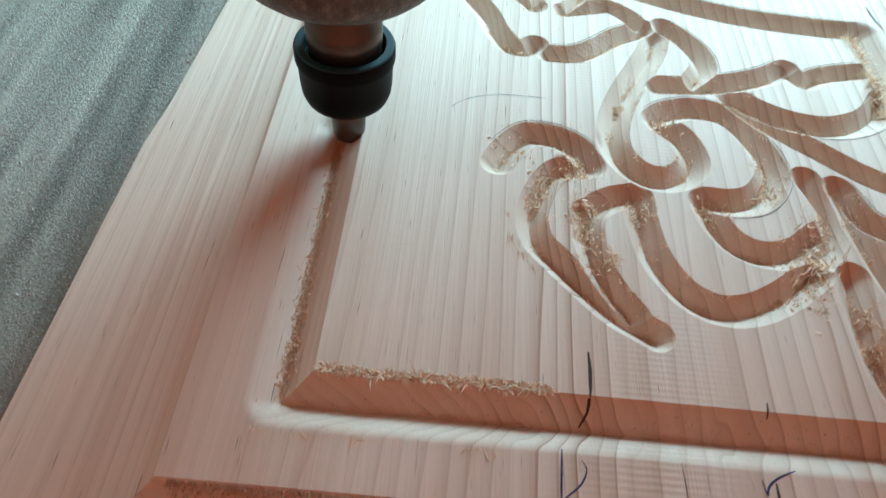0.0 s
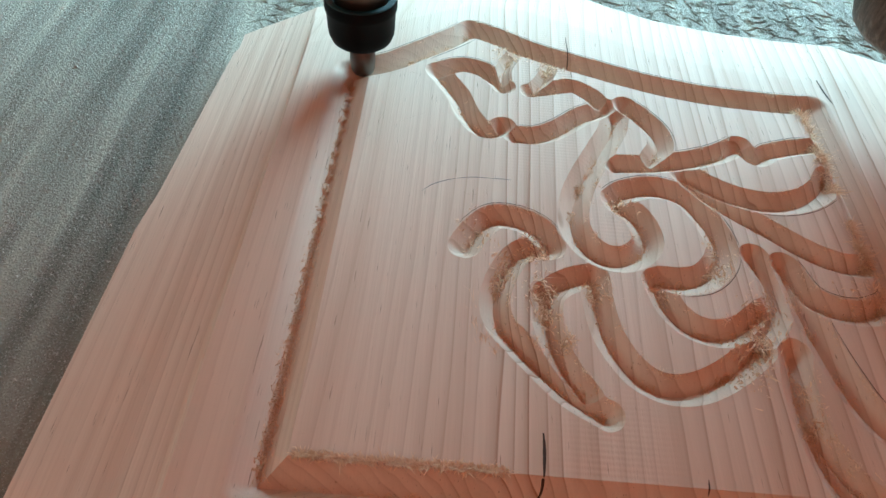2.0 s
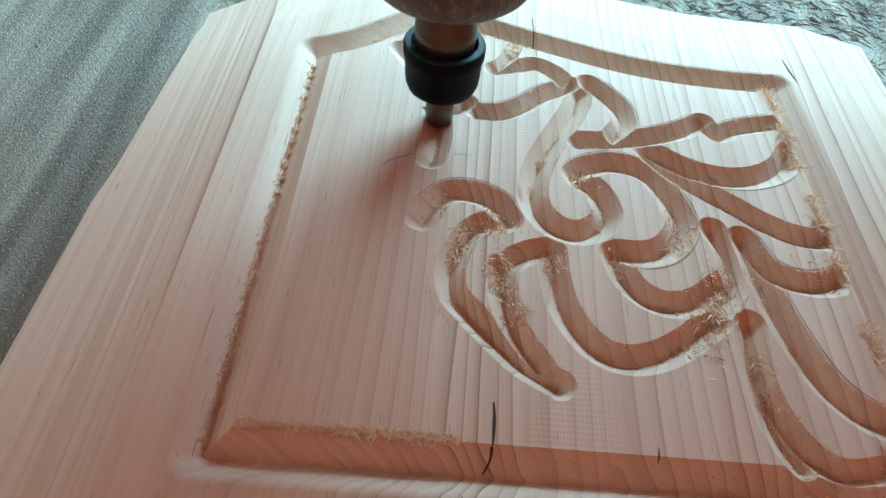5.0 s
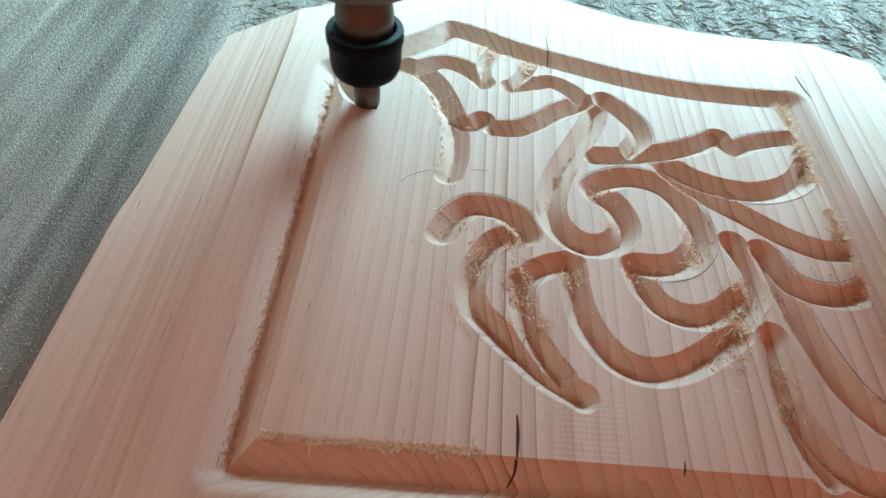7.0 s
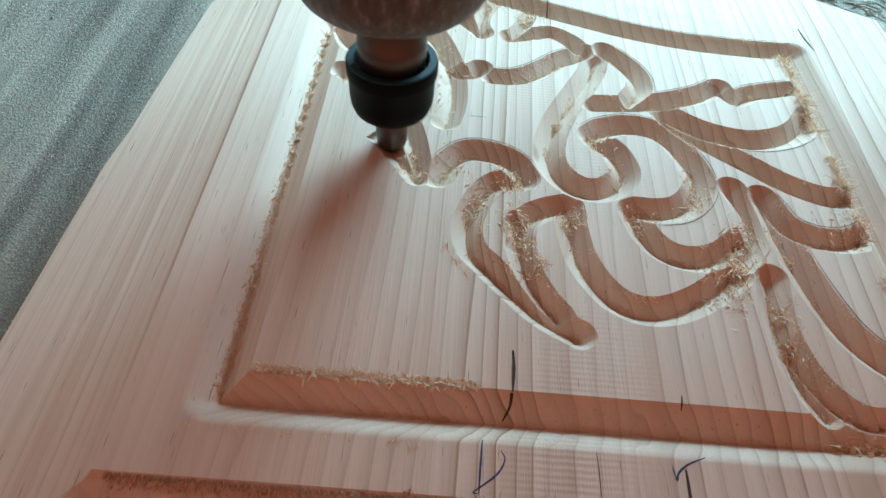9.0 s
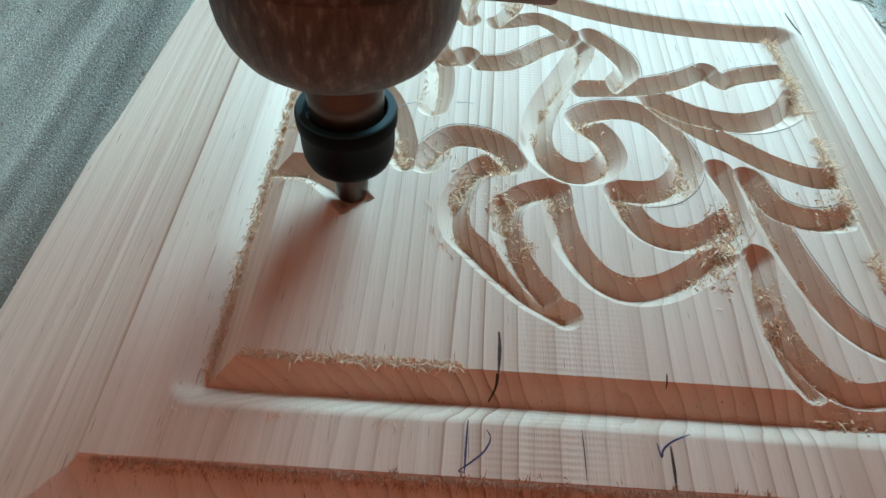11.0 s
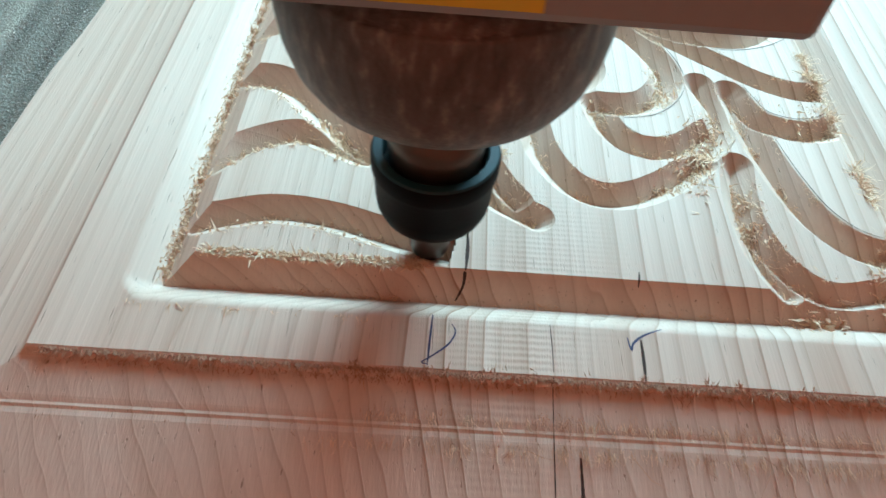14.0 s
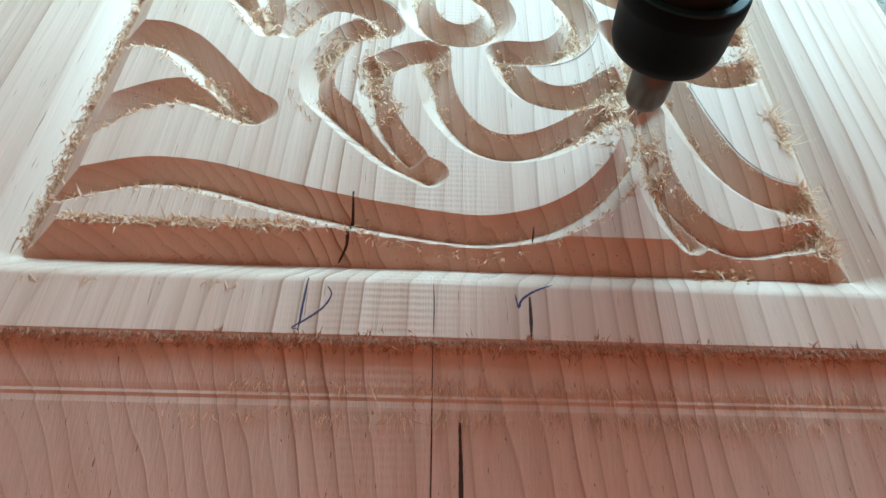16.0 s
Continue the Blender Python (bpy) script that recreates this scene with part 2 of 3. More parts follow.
ARCH_LEFT = spline([(-8, 176), (9, 185.5), (23, 197.5), (36, 209), (43, 217)])
ARCH_RIGHT = spline([(43, 217), (55, 212), (69, 204), (84, 198), (100, 192.5), (125, 184.5), (150, 179.8), (175, 178.3), (197.5, 178.5)])
CUTS = {
    "frame_bottom_right": (7.5, 6, line([(-8, -7.5), (197.5, -7.5), (197.5, 178.5)])),
    "frame_left_low": (7.5, 6, line([(-8, -7.5), (-8, 88)])),
    "arch_left": (7.0, 6, ARCH_LEFT),
    "arch_right": (7.0, 6, ARCH_RIGHT),
    "petal_top": (5.5, 5, spline([(29, 181.5), (39.5, 186.7), (48.3, 185.1), (54.5, 180.2), (58.8, 173.8)])),
    "petal_side": (5.5, 5, spline([(29, 181.5), (38.7, 165.7), (43.3, 153.3), (49.2, 144.5), (54.8, 143.8), (58.5, 147)])),
    "petal_low": (5.5, 5, spline([(63.6, 141.8), (73.1, 142.6), (82.2, 148.1), (92.7, 157.9), (100.2, 162.6), (103.6, 165.5)])),
    "petal_right": (5.0, 4.5, spline([(70.7, 172.3), (81.1, 175.6), (89, 178.1), (96.4, 173.6), (100.6, 168)])),
    "bud_left": (4.0, 3.5, spline([(58.8, 175), (58.8, 186.6), (64.2, 199.2), (72, 205)])),
    "bud_right": (4.0, 3.5, spline([(70.7, 171.4), (77, 182), (81.1, 196)])),
    "stem_scroll": (6.0, 5, spline([(106.8, 160), (104.4, 150), (98.9, 138.2), (90.9, 121.6), (86.2, 108.5), (84.5, 96), (87.5, 86.5), (94, 80.8), (102, 80.2), (109, 85.2), (111.2, 92), (108.5, 101.5), (102.5, 107.5)])),
    "scroll_outer": (6.0, 5, spline([(101.5, 110), (106.3, 114.1), (117.2, 117.5), (128.2, 114.2), (134.4, 104), (137.6, 93.4), (137.2, 86), (133.8, 79.5), (128.4, 74.5), (121.3, 72.4), (114, 72.4)])),
    "bud_leaf": (5.5, 5, spline([(111.5, 168), (117.4, 161.5), (123, 152.3), (123.8, 142.8), (119.2, 134.1)])),
    "leaf_one": (5.5, 5, spline([(103.8, 129.2), (118.8, 131.1), (133.5, 134.9), (147.2, 140.6), (157.5, 147.6)])),
    "leaf_one_tip": (5.0, 4.5, spline([(157.5, 147.6), (162.8, 140), (170.1, 144.6), (181.6, 148.8), (190, 151)])),
    "leaf_two": (6.0, 5, spline([(131.5, 127.4), (141.9, 120), (151.8, 115.9), (163.7, 114.5), (175.2, 117.5), (184.6, 123.9), (191, 133)])),
    "leaf_three": (5.5, 5, spline([(130.4, 126.7), (139.6, 115.2), (149.9, 106.4), (160.1, 98.9), (167, 93.5), (174.8, 88.9), (183, 86.2), (193.5, 86.4)])),
    "hook": (6.0, 5, spline([(44.9, 80.5), (47.2, 85.2), (51, 91), (56, 95.2), (64.4, 94.8), (71.3, 90.7), (75.1, 83.1)])),
    "crescent_outer": (5.2, 5, spline([(73.7, 81.7), (65.6, 80), (60.3, 73.1), (56.7, 63.7), (55.8, 55.6), (57.8, 48.4), (63.9, 41.1), (71.2, 33.2), (79.3, 25.5), (89.5, 19.6)])),
    "crescent_inner": (5.0, 4.6, spline([(72.7, 62.4), (73, 51.7), (74.9, 41.8), (79.4, 32), (84, 25.5)])),
    "crescent_crown": (5.3, 4.8, spline([(72.9, 52), (73.3, 58.5), (75.9, 64.3), (82.3, 69), (89.5, 71.6)])),
    "crescent_third": (5.5, 5, spline([(90, 71), (90.3, 61.1), (92.1, 49.2), (96.3, 39.7), (102.3, 32.8), (110.4, 29.9), (120.2, 31.8), (131.1, 38.2), (141.5, 47)])),
    "crescent_small": (5.5, 5, spline([(111.7, 71.8), (114.5, 61.3), (120, 54.4), (128.5, 51.8), (138, 54.6), (147.5, 62.3)])),
    "fork_left": (5.5, 5, spline([(149, 87), (151.9, 77), (152.1, 67.6), (149.5, 59.5), (144.8, 53)])),
    "fork_right": (5.5, 5, spline([(159, 84), (164.3, 71), (172.4, 65.9), (181.6, 65.1), (190.8, 68.4), (197, 74)])),
    "long_leaf": (6.0, 5, spline([(159.6, 82), (160.6, 70), (162.6, 56), (165.8, 41.5), (170.5, 28), (177.5, 19), (185, 14.8), (193, 13.4)])),
    "low_leaf_left": (5.5, 5, spline([(152.6, 47), (150.6, 33), (150.8, 20), (152.6, 9), (156.8, 0)])),
    "low_leaf": (5.0, 4.5, spline([(151, 24), (154, 12.3), (160.5, 2.5), (169.5, -1.5), (182.3, 0.8), (190, 3)])),
}
# lines that the cutter opens during the shot: (half width, depth, points, times at which it passes places on the line)
LATE_CUTS = {
    "frame_left_high": (7.5, 6, line([(-8, 88), (-8, 176)]), [(0.0, -8, 90), (0.5, -8, 121), (1.0, -8, 149), (1.5, -8, 170), (1.8, -8, 176)]),
    "upper_petal": (6.0, 5, spline([(46.2, 111.3), (48, 123.7), (47.1, 140.3), (43.6, 155.3), (36.8, 171.1), (27, 181), (15, 184), (2, 180.5), (-6, 175)]), [(4.5, 46, 111), (6.3, 13.3, 184), (6.5, -1, 179), (6.62, -6, 175)]),
    "short_petal": (5.5, 5, spline([(-5, 171), (1, 161), (9, 154), (20, 153.5)]), [(6.75, -5, 171), (7.0, 8.2, 154), (7.2, 20, 153.5)]),
    "short_petal_low": (5.0, 4.5, spline([(20, 153), (12.5, 147.5), (5.5, 137)]), [(7.22, 20, 153), (7.5, 7, 139), (7.6, 5.5, 137)]),
    "second_petal_top": (5.5, 5, spline([(3, 138), (10, 133.5), (19, 127), (28, 116), (34, 101), (38.3, 80.4)]), [(7.62, 3, 138), (8.0, 27.7, 117), (8.3, 34, 101), (8.58, 38.3, 80.4)]),
    "second_petal_low": (5.5, 5, spline([(38, 80.3), (31.5, 89.8), (24.1, 99.5), (14.9, 105.3), (4, 103.8), (-6, 98)]), [(8.7, 38, 80.3), (9.0, 27, 96), (9.2, 10, 105), (9.4, -6, 98)]),
    "third_petal_top": (6.6, 5.5, spline([(-7, 73.5), (3.9, 74), (9.9, 71.6), (15.8, 67.1), (24.7, 57.1), (33.4, 46.3), (40, 41.4)]), [(10.3, -7, 73), (11.5, 34.5, 45.2), (11.75, 40.9, 41.1)]),
    "third_petal_low": (5.5, 5, spline([(40, 40.4), (37.6, 40.6), (30.6, 43.8), (21.6, 48), (13.6, 47.5), (3.8, 42.1), (-1.6, 36.5), (-7, 30)]), [(11.9, 40, 40.6), (12.0, 37, 41), (12.5, 8.8, 45.5), (12.74, -7, 30)]),
    "ground_line": (5.5, 5, spline([(-5, 9.5), (4, 13.1), (16.7, 16.4), (31.8, 15.1), (47.4, 10.6), (62.6, 6.5), (77.4, 3.4), (92, 1), (103, 0.2), (112.9, 1.8), (123.1, 5.7), (134.3, 13.6), (143.4, 24.5), (148.5, 35), (150.5, 46)]), [(12.93, -5, 9.5), (13.0, 0, 11.5), (13.5, 25.2, 16), (14.0, 60.4, 7), (14.5, 97, 0.6), (15.0, 132, 12), (15.5, 149.5, 40), (15.65, 150.5, 46)]),
}
EARLY = [c[:3] for c in CUTS.values()]
ALL_CUTS = EARLY + [c[:3] for c in LATE_CUTS.values()]


def arc_lengths(way):
    return np.concatenate([[0], np.cumsum(np.linalg.norm(np.diff(way, axis=0), axis=1))])


def arc_at(way, x, y):
    """How far along the line its point next to (x, y) lies."""
    return arc_lengths(way)[np.argmin((way[:, 0] - x) ** 2 + (way[:, 1] - y) ** 2)]


def nearest(px, py, way):
    """For each place the nearest point on the polyline: distance and foot."""
    best = np.full(len(px), 1e9)
    fx, fy = np.zeros(len(px)), np.zeros(len(px))
    for (ax, ay), (bx, by) in zip(way, way[1:]):
        dx, dy = bx - ax, by - ay
        k = np.clip(((px - ax) * dx + (py - ay) * dy) / (dx * dx + dy * dy + 1e-12), 0, 1)
        qx, qy = ax + k * dx, ay + k * dy
        d = (px - qx) ** 2 + (py - qy) ** 2
        w = d < best
        best[w], fx[w], fy[w] = d[w], qx[w], qy[w]
    return np.sqrt(best), fx, fy


# ---- the panel ----
LEFT, RIGHT, BOTTOM, THICK = -76.0, 262.0, -80.0, 20.0
TOP_X = np.array([-80, -66, -40, -12, 15, 43, 70, 94, 115, 135, 165, 193, 230, 262])
TOP_Y = np.array([207, 210, 223, 237, 256, 272, 271, 261, 250, 241.5, 235, 232.5, 232, 233.5])


def top_edge(x):
    return np.interp(x, TOP_X, TOP_Y)


def left_edge(y):
    return np.interp(y, [-80, 85, 105, 165, 215], [-78.5, -75.5, -72.8, -69.5, -65.8])


def ground_height(x, y):
    """The face before carving: a raised field with a stepped, sloping margin."""
    s = np.maximum.reduce([-31.2 - x, -30.0 - y, x - 222.0, 0.06 * (y - (top_edge(x) - 34.0))])
    return np.interp(s, [0, 1.8, 10.6, 11.5, 12.3, 13.2, 14.1, 18, 60], [0, -1.8, -4.1, -4.5, -4.5, -4.92, -4.88, -5.83, -15.8])


def panel_grid():
    xs = np.concatenate([np.arange(-80, -36, 1.6), np.arange(-36, -20, 0.8), np.arange(-20, 212, 0.5), np.arange(212, 262.1, 1.5)])
    ys = np.concatenate([np.arange(-80, -50, 1.6), np.arange(-50, -20, 0.7), np.arange(-20, 226, 0.5), np.arange(226, 290.1, 1.6)])
    gx, gy = np.meshgrid(xs, ys)
    x, y = gx.ravel().copy(), gy.ravel().copy()
    # follow the board's own outline
    le = left_edge(y)
    k = x < -40
    x[k] = -40 + (x[k] + 40) * (-40 - le[k]) / 40.0
    k = y > 195
    y[k] = 195 + (y[k] - 195) * (top_edge(x[k]) - 195) / (ys[-1] - 195)
    return x, y, len(xs), len(ys)


def carve(x, y):
    """Heights of the carved face; places close to a cut's rim or root are moved onto it."""
    z = ground_height(x, y)
    shift = np.full(len(x), 1e9)
    nx, ny = x.copy(), y.copy()
    for half, depth, way in ALL_CUTS:
        lo, hi = way.min(0) - half - 3, way.max(0) + half + 3
        k = np.where((x > lo[0]) & (x < hi[0]) & (y > lo[1]) & (y < hi[1]))[0]
        d, fx, fy = nearest(x[k], y[k], way)
        for want in (half, 0.0):
            off = np.abs(d - want)
            w = (off < 0.26) & (off < shift[k]) & (d > 1e-6)
            i = k[w]
            r = want / d[w]
            nx[i] = fx[w] + (x[i] - fx[w]) * r
            ny[i] = fy[w] + (y[i] - fy[w]) * r
            shift[i] = off[w]
    return nx, ny


def heights(x, y, cuts):
    z = ground_height(x, y)
    for half, depth, way in cuts:
        lo, hi = way.min(0) - half - 3, way.max(0) + half + 3
        k = np.where((x > lo[0]) & (x < hi[0]) & (y > lo[1]) & (y < hi[1]))[0]
        d, fx, fy = nearest(x[k], y[k], way)
        cut = np.where(d < half, -depth * (1 - d / half), 0)
        if half == 7.5:     # the frame's outer rim is rolled over
            w = 1.3
            outer = ((x[k] < -8) | (y[k] < -7.5) | (x[k] > 197.5)) & (d > half - w) & (d < half + w)
            cut = np.where(outer, -depth / half * (half + w - d) ** 2 / (4 * w), cut)
        z[k] = np.minimum(z[k], cut)
    return z


def solid(name, verts, faces, floor):
    """A closed mesh from a sheet of quads: the sheet, its rim drawn down to a floor height, and no more."""
    used, inverse = np.unique(faces.ravel(), return_inverse=True)
    v, f = verts[used], inverse.reshape(faces.shape)
    edges = np.vstack([f[:, [0, 1]], f[:, [1, 2]], f[:, [2, 3]], f[:, [3, 0]]])
    n = len(v)
    key, back = edges[:, 0] * n + edges[:, 1], edges[:, 1] * n + edges[:, 0]
    rim = edges[~np.isin(key, back)]
    ids, where = np.unique(rim.ravel(), return_inverse=True)
    where = where.reshape(rim.shape) + n
    low = v[ids].copy()
    low[:, 2] = floor
    skirt = np.column_stack([rim[:, 1], rim[:, 0], where[:, 0], where[:, 1]])
    me = bpy.data.meshes.new(name)
    me.from_pydata(np.vstack([v, low]).tolist(), [], np.vstack([f, skirt]).tolist())
    return me


JOINTS = (91.0, 212.0)          # glue lines between the boards
DROP = -8.0                     # how far cut-away wood goes down


def build_panel():
    """The panel in its glued boards, and the wood that the cutter has yet to take, in short lengths."""
    x, y, w, h = panel_grid()
    x, y = carve(x, y)
    z, z_early = heights(x, y, ALL_CUTS), heights(x, y, EARLY)
    verts = np.column_stack([x, y, z]) * MM
    i = (np.arange(h - 1)[:, None] * w + np.arange(w - 1)).ravel()
    faces = np.column_stack([i, i + 1, i + w + 1, i + w])
    thing = empty("carved_panel", "raised pine door panel with carved scrolling leaves, on the machine bed", "wooden panel")
    column = np.tile(np.arange(w - 1), h - 1)
    xs = x[:w]
    bounds = [0] + [int(np.argmin(abs(xs - j))) for j in JOINTS] + [w]
    for a, b in zip(bounds, bounds[1:]):
        me = solid("board", verts, faces[(column >= a) & (column < b)], -THICK * MM)
        finish(new("board", me), PINE).parent = thing
    # wood still standing in the lines that are cut during the shot, line after line
    standing = []
    before = z_early
    for half, depth, way, times in LATE_CUTS.values():
        after = np.minimum(before, heights(x, y, [(half, depth, way)]))
        cells = faces[((before - after) > 1e-4)[faces].any(axis=1)]
        cx, cy = x[cells].mean(1), y[cells].mean(1)
        lengths = arc_lengths(way)
        arcs = [arc_at(way, px, py) for _, px, py in times]
        k = ((cx[:, None] - way[None, :, 0]) ** 2 + (cy[:, None] - way[None, :, 1]) ** 2).argmin(1)
        slot = np.floor(lengths[k] / 3.5).astype(int)
        top = np.column_stack([x, y, before + 0.012]) * MM
        for q in np.unique(slot):
            when = float(np.interp(max(q * 3.5 - 3.0, 0), arcs, [t for t, _, _ in times]))
            ob = finish(new("uncut_wood", solid("uncut_wood", top, cells[slot == q], -7.0 * MM)), PINE)
            ob.parent = thing
            standing.append((ob, when))
        before = after
    return thing, standing


panel, uncut = build_panel()


# ---- table and room ----
def bed_table():
    t = empty("machine_bed", "grey embossed machine bed sheet under the pine panel", "machine bed", kind="structure")
    bm = box(bmesh.new(), -0.9, 1.1, -0.5, 1.15, -THICK * MM - 0.03, -THICK * MM - 0.0002)
    part("bed_sheet", bm, BED, t)
    for sx in (-0.8, 1.0):
        for sy in (-0.4, 1.05):
            part("leg", box(bmesh.new(), sx - 0.04, sx + 0.04, sy - 0.04, sy + 0.04, -0.9, -THICK * MM - 0.03), BRACKET, t)
    return t


bed = bed_table()


def straw_relief(n=5200):
    """Short straw-like ridges pressed into the bed sheet beyond the panel, in loose bundles."""
    rng = np.random.default_rng(17)
    bundle = rng.uniform((-58, 190), (360, 430), (260, 2))
    lean = rng.uniform(0, math.pi, len(bundle))
    k = rng.integers(0, len(bundle), n)
    c = np.where(rng.random(n)[:, None] < 0.75, bundle[k] + rng.normal(0, 9, (n, 2)), rng.uniform((-58, 190), (360, 430), (n, 2)))
    a = lean[k] + rng.normal(0, 0.28, n)
    half = rng.gamma(4.0, 0.75, n) + 0.8
    wide, tall = rng.uniform(0.35, 0.75, n), rng.uniform(0.3, 0.65, n)
    d = np.column_stack([np.cos(a), np.sin(a)])
    e = np.column_stack([-d[:, 1], d[:, 0]])
    bow = e * (rng.normal(0, 0.18, n) * half)[:, None]
    low, z = np.full((n, 1), -THICK - 0.25), (-THICK - 0.2 + tall)[:, None]
    rows = []
    for s, w, up in ((-1, 0.3, 0.15), (-0.45, 1, 1), (0.45, 1, 1), (1, 0.3, 0.15)):
        mid = c + d * (half * s)[:, None] + bow * (1 - s * s)
        off = e * (wide * w)[:, None]
        rows += [np.hstack([mid - off, low]), np.hstack([mid, low + (z - low) * up]), np.hstack([mid + off, low])]
    v = np.stack(rows, 1).reshape(-1, 3) * MM
    i = np.arange(n)[:, None] * 12
    f = np.vstack([i + 3 * r + np.array(q) for r in range(3) for q in ((0, 1, 4, 3), (1, 2, 5, 4))])
    me = bpy.data.meshes.new("straw_relief")
    me.from_pydata(v.tolist(), [], f.tolist())
    ob = finish(new("straw_relief", me), BED)
    ob.parent = bed
    return tagged(ob, "straw-like ridges pressed into the sheet", kind="stuff")


straw_relief()


# walls and ceiling stay out of view; added to bounce coloured fill light
def room():
    z0, z1 = -0.9, 1.75
    x0, x1, y0, y1 = -1.7, 2.0, -1.5, 1.28
    wx0, wx1, wz0, wz1 = 0.06, 1.0, 0.38, 1.22
    tagged(part("floor", box(bmesh.new(), x0, x1, y0, y1, z0 - 0.1, z0), CONCRETE), "bare concrete workshop floor", "floor", kind="structure")
    tagged(part("ceiling", box(bmesh.new(), x0, x1, y0, y1, z1, z1 + 0.1), WARM_BOUNCE), "unseen reddish ceiling, added for warm bounce light", "ceiling", kind="structure")
    tagged(part("wall_south", box(bmesh.new(), x0, x1, y0 - 0.15, y0, z0, z1), WARM_BOUNCE), "unseen reddish wall, added for warm bounce light", "wall", kind="structure")
    sy0, sy1, sz0, sz1 = 0.08, 0.82, 0.35, 0.89
    bm = bmesh.new()
    for a0, a1, b0, b1 in ((y0, sy0, z0, z1), (sy1, y1, z0, z1), (sy0, sy1, z0, sz0), (sy0, sy1, sz1, z1)):
        box(bm, x0 - 0.15, x0, a0, a1, b0, b1)
    tagged(part("wall_west", bm, PALE_BOUNCE), "unseen cream wall with a small window opening, added for paler bounce light", "wall", kind="structure")
    tagged(part("wall_east", box(bmesh.new(), x1, x1 + 0.15, y0, y1, z0, z1), WARM_BOUNCE), "unseen reddish wall, added for warm bounce light", "wall", kind="structure")
    bm = bmesh.new()
    box(bm, x0, wx0, y1, y1 + 0.15, z0, z1)
    box(bm, wx1, x1, y1, y1 + 0.15, z0, z1)
    box(bm, wx0, wx1, y1, y1 + 0.15, z0, wz0)
    box(bm, wx0, wx1, y1, y1 + 0.15, wz1, z1)
    tagged(part("wall_north", bm, WARM_BOUNCE), "unseen reddish wall with a wide window opening, added for warm bounce light", "wall", kind="structure")


room()


# ---- marks on the wood ----
def stroke(name, points, width, mat, parent, label="", cuts=None, smooth_line=True):
    """A thin drawn or torn line that follows the face."""
    way = spline(points, 0.5) if smooth_line else line(points, 0.5)
    side = np.gradient(way, axis=0)
    side = np.column_stack([-side[:, 1], side[:, 0]]) / (np.linalg.norm(side, axis=1)[:, None] + 1e-9)
    n = len(way)
    taper = 0.35 + 0.65 * np.sin(np.linspace(0.15, math.pi - 0.15, n)) + 0.25 * (np.random.rand(n) - 0.5)
    a, b = way + side * (width / 2 * taper)[:, None], way - side * (width / 2 * taper)[:, None]
    flat = np.vstack([a, b])
    z = heights(flat[:, 0], flat[:, 1], EARLY if cuts is None else cuts) + 0.08
    me = bpy.data.meshes.new(name)
    k = np.arange(n - 1)
    me.from_pydata((np.column_stack([flat, z]) * MM).tolist(), [], np.column_stack([k, k + n, k + n + 1, k + 1]).tolist())
    ob = finish(new(name, me), mat)
    ob.parent = parent
    return tagged(ob, label) if label else ob


PEN = plain("violet_pen_ink", (0.035, 0.03, 0.09), 0.6)
CRACK = plain("dark_crack", (0.06, 0.035, 0.025), 0.9)
RIM_LINE = plain("dark_rim_line", (0.08, 0.05, 0.035), 0.8)
PENCIL = plain("pencil_line", (0.16, 0.14, 0.14), 0.6)
stroke("pen_mark", [(61.9, -14.6), (61.6, -20), (61.2, -29)], 0.55, PEN, panel, "violet pen stroke")
stroke("pen_mark", [(66.6, -17.2), (67.6, -19.5), (66, -23), (62.5, -26.2), (59.8, -28.3), (61.3, -28.6)], 0.5, PEN, panel, "violet pen stroke")
stroke("pen_mark", [(109.9, -17.9), (110.2, -20.2), (110.6, -21.6), (111.2, -19.6), (114, -17.2), (119, -14.8)], 0.6, PEN, panel, "violet pen stroke")
stroke("grain_streak", [(113.2, -18.5), (113.1, -24), (112.8, -29.6)], 0.8, CRACK, panel)
stroke("grain_streak", [(115.9, 2.5), (115.4, -1.6)], 0.5, CRACK, panel)
stroke("crack", [(70.1, 12.2), (70.2, 6), (69.7, 0), (69.4, -3.5), (67.6, -6.8)], 0.9, CRACK, panel, "dark split in the wood", ALL_CUTS)
stroke("crack", [(97.0, -47), (97.3, -60), (97.1, -79.5)], 1.0, CRACK, panel, "dark split in the wood")
stroke("crack", [(205.5, 199), (206.2, 190), (207.8, 181)], 0.9, CRACK, panel, "dark split in the wood")
stroke("joint_line", [(90.9, -79), (91.1, -60), (90.9, -30)], 0.3, CRACK, panel)
stroke("joint_line", [(91, -29), (91.1, -22), (90.9, -15.5)], 0.25, CRACK, panel)
stroke("joint_line", [(89.6, 184), (89.2, 200), (88.6, 216)], 0.5, CRACK, panel)
stroke("pencil_arc", [(28.2, 105.3), (31.5, 108.7), (35.7, 111.3), (40.4, 113.2)], 0.35, PENCIL, panel, "thin pencil arc")
stroke("pencil_arc", [(54.3, 114.7), (58, 114.9), (61.8, 114.8)], 0.35, PENCIL, panel, "thin pencil arc")
arc_cut = stroke("pencil_arc", [(40.4, 113.2), (45, 114.3), (50, 114.8), (54.3, 114.7)], 0.35, PENCIL, panel, "thin pencil arc")
crack_cut = stroke("crack", [(70.1, 12.4), (70.25, 8), (70.0, 2), (69.8, -0.4)], 1.0, CRACK, panel, "dark split in the wood")
uncut += [(arc_cut, 4.5), (crack_cut, 14.12)]


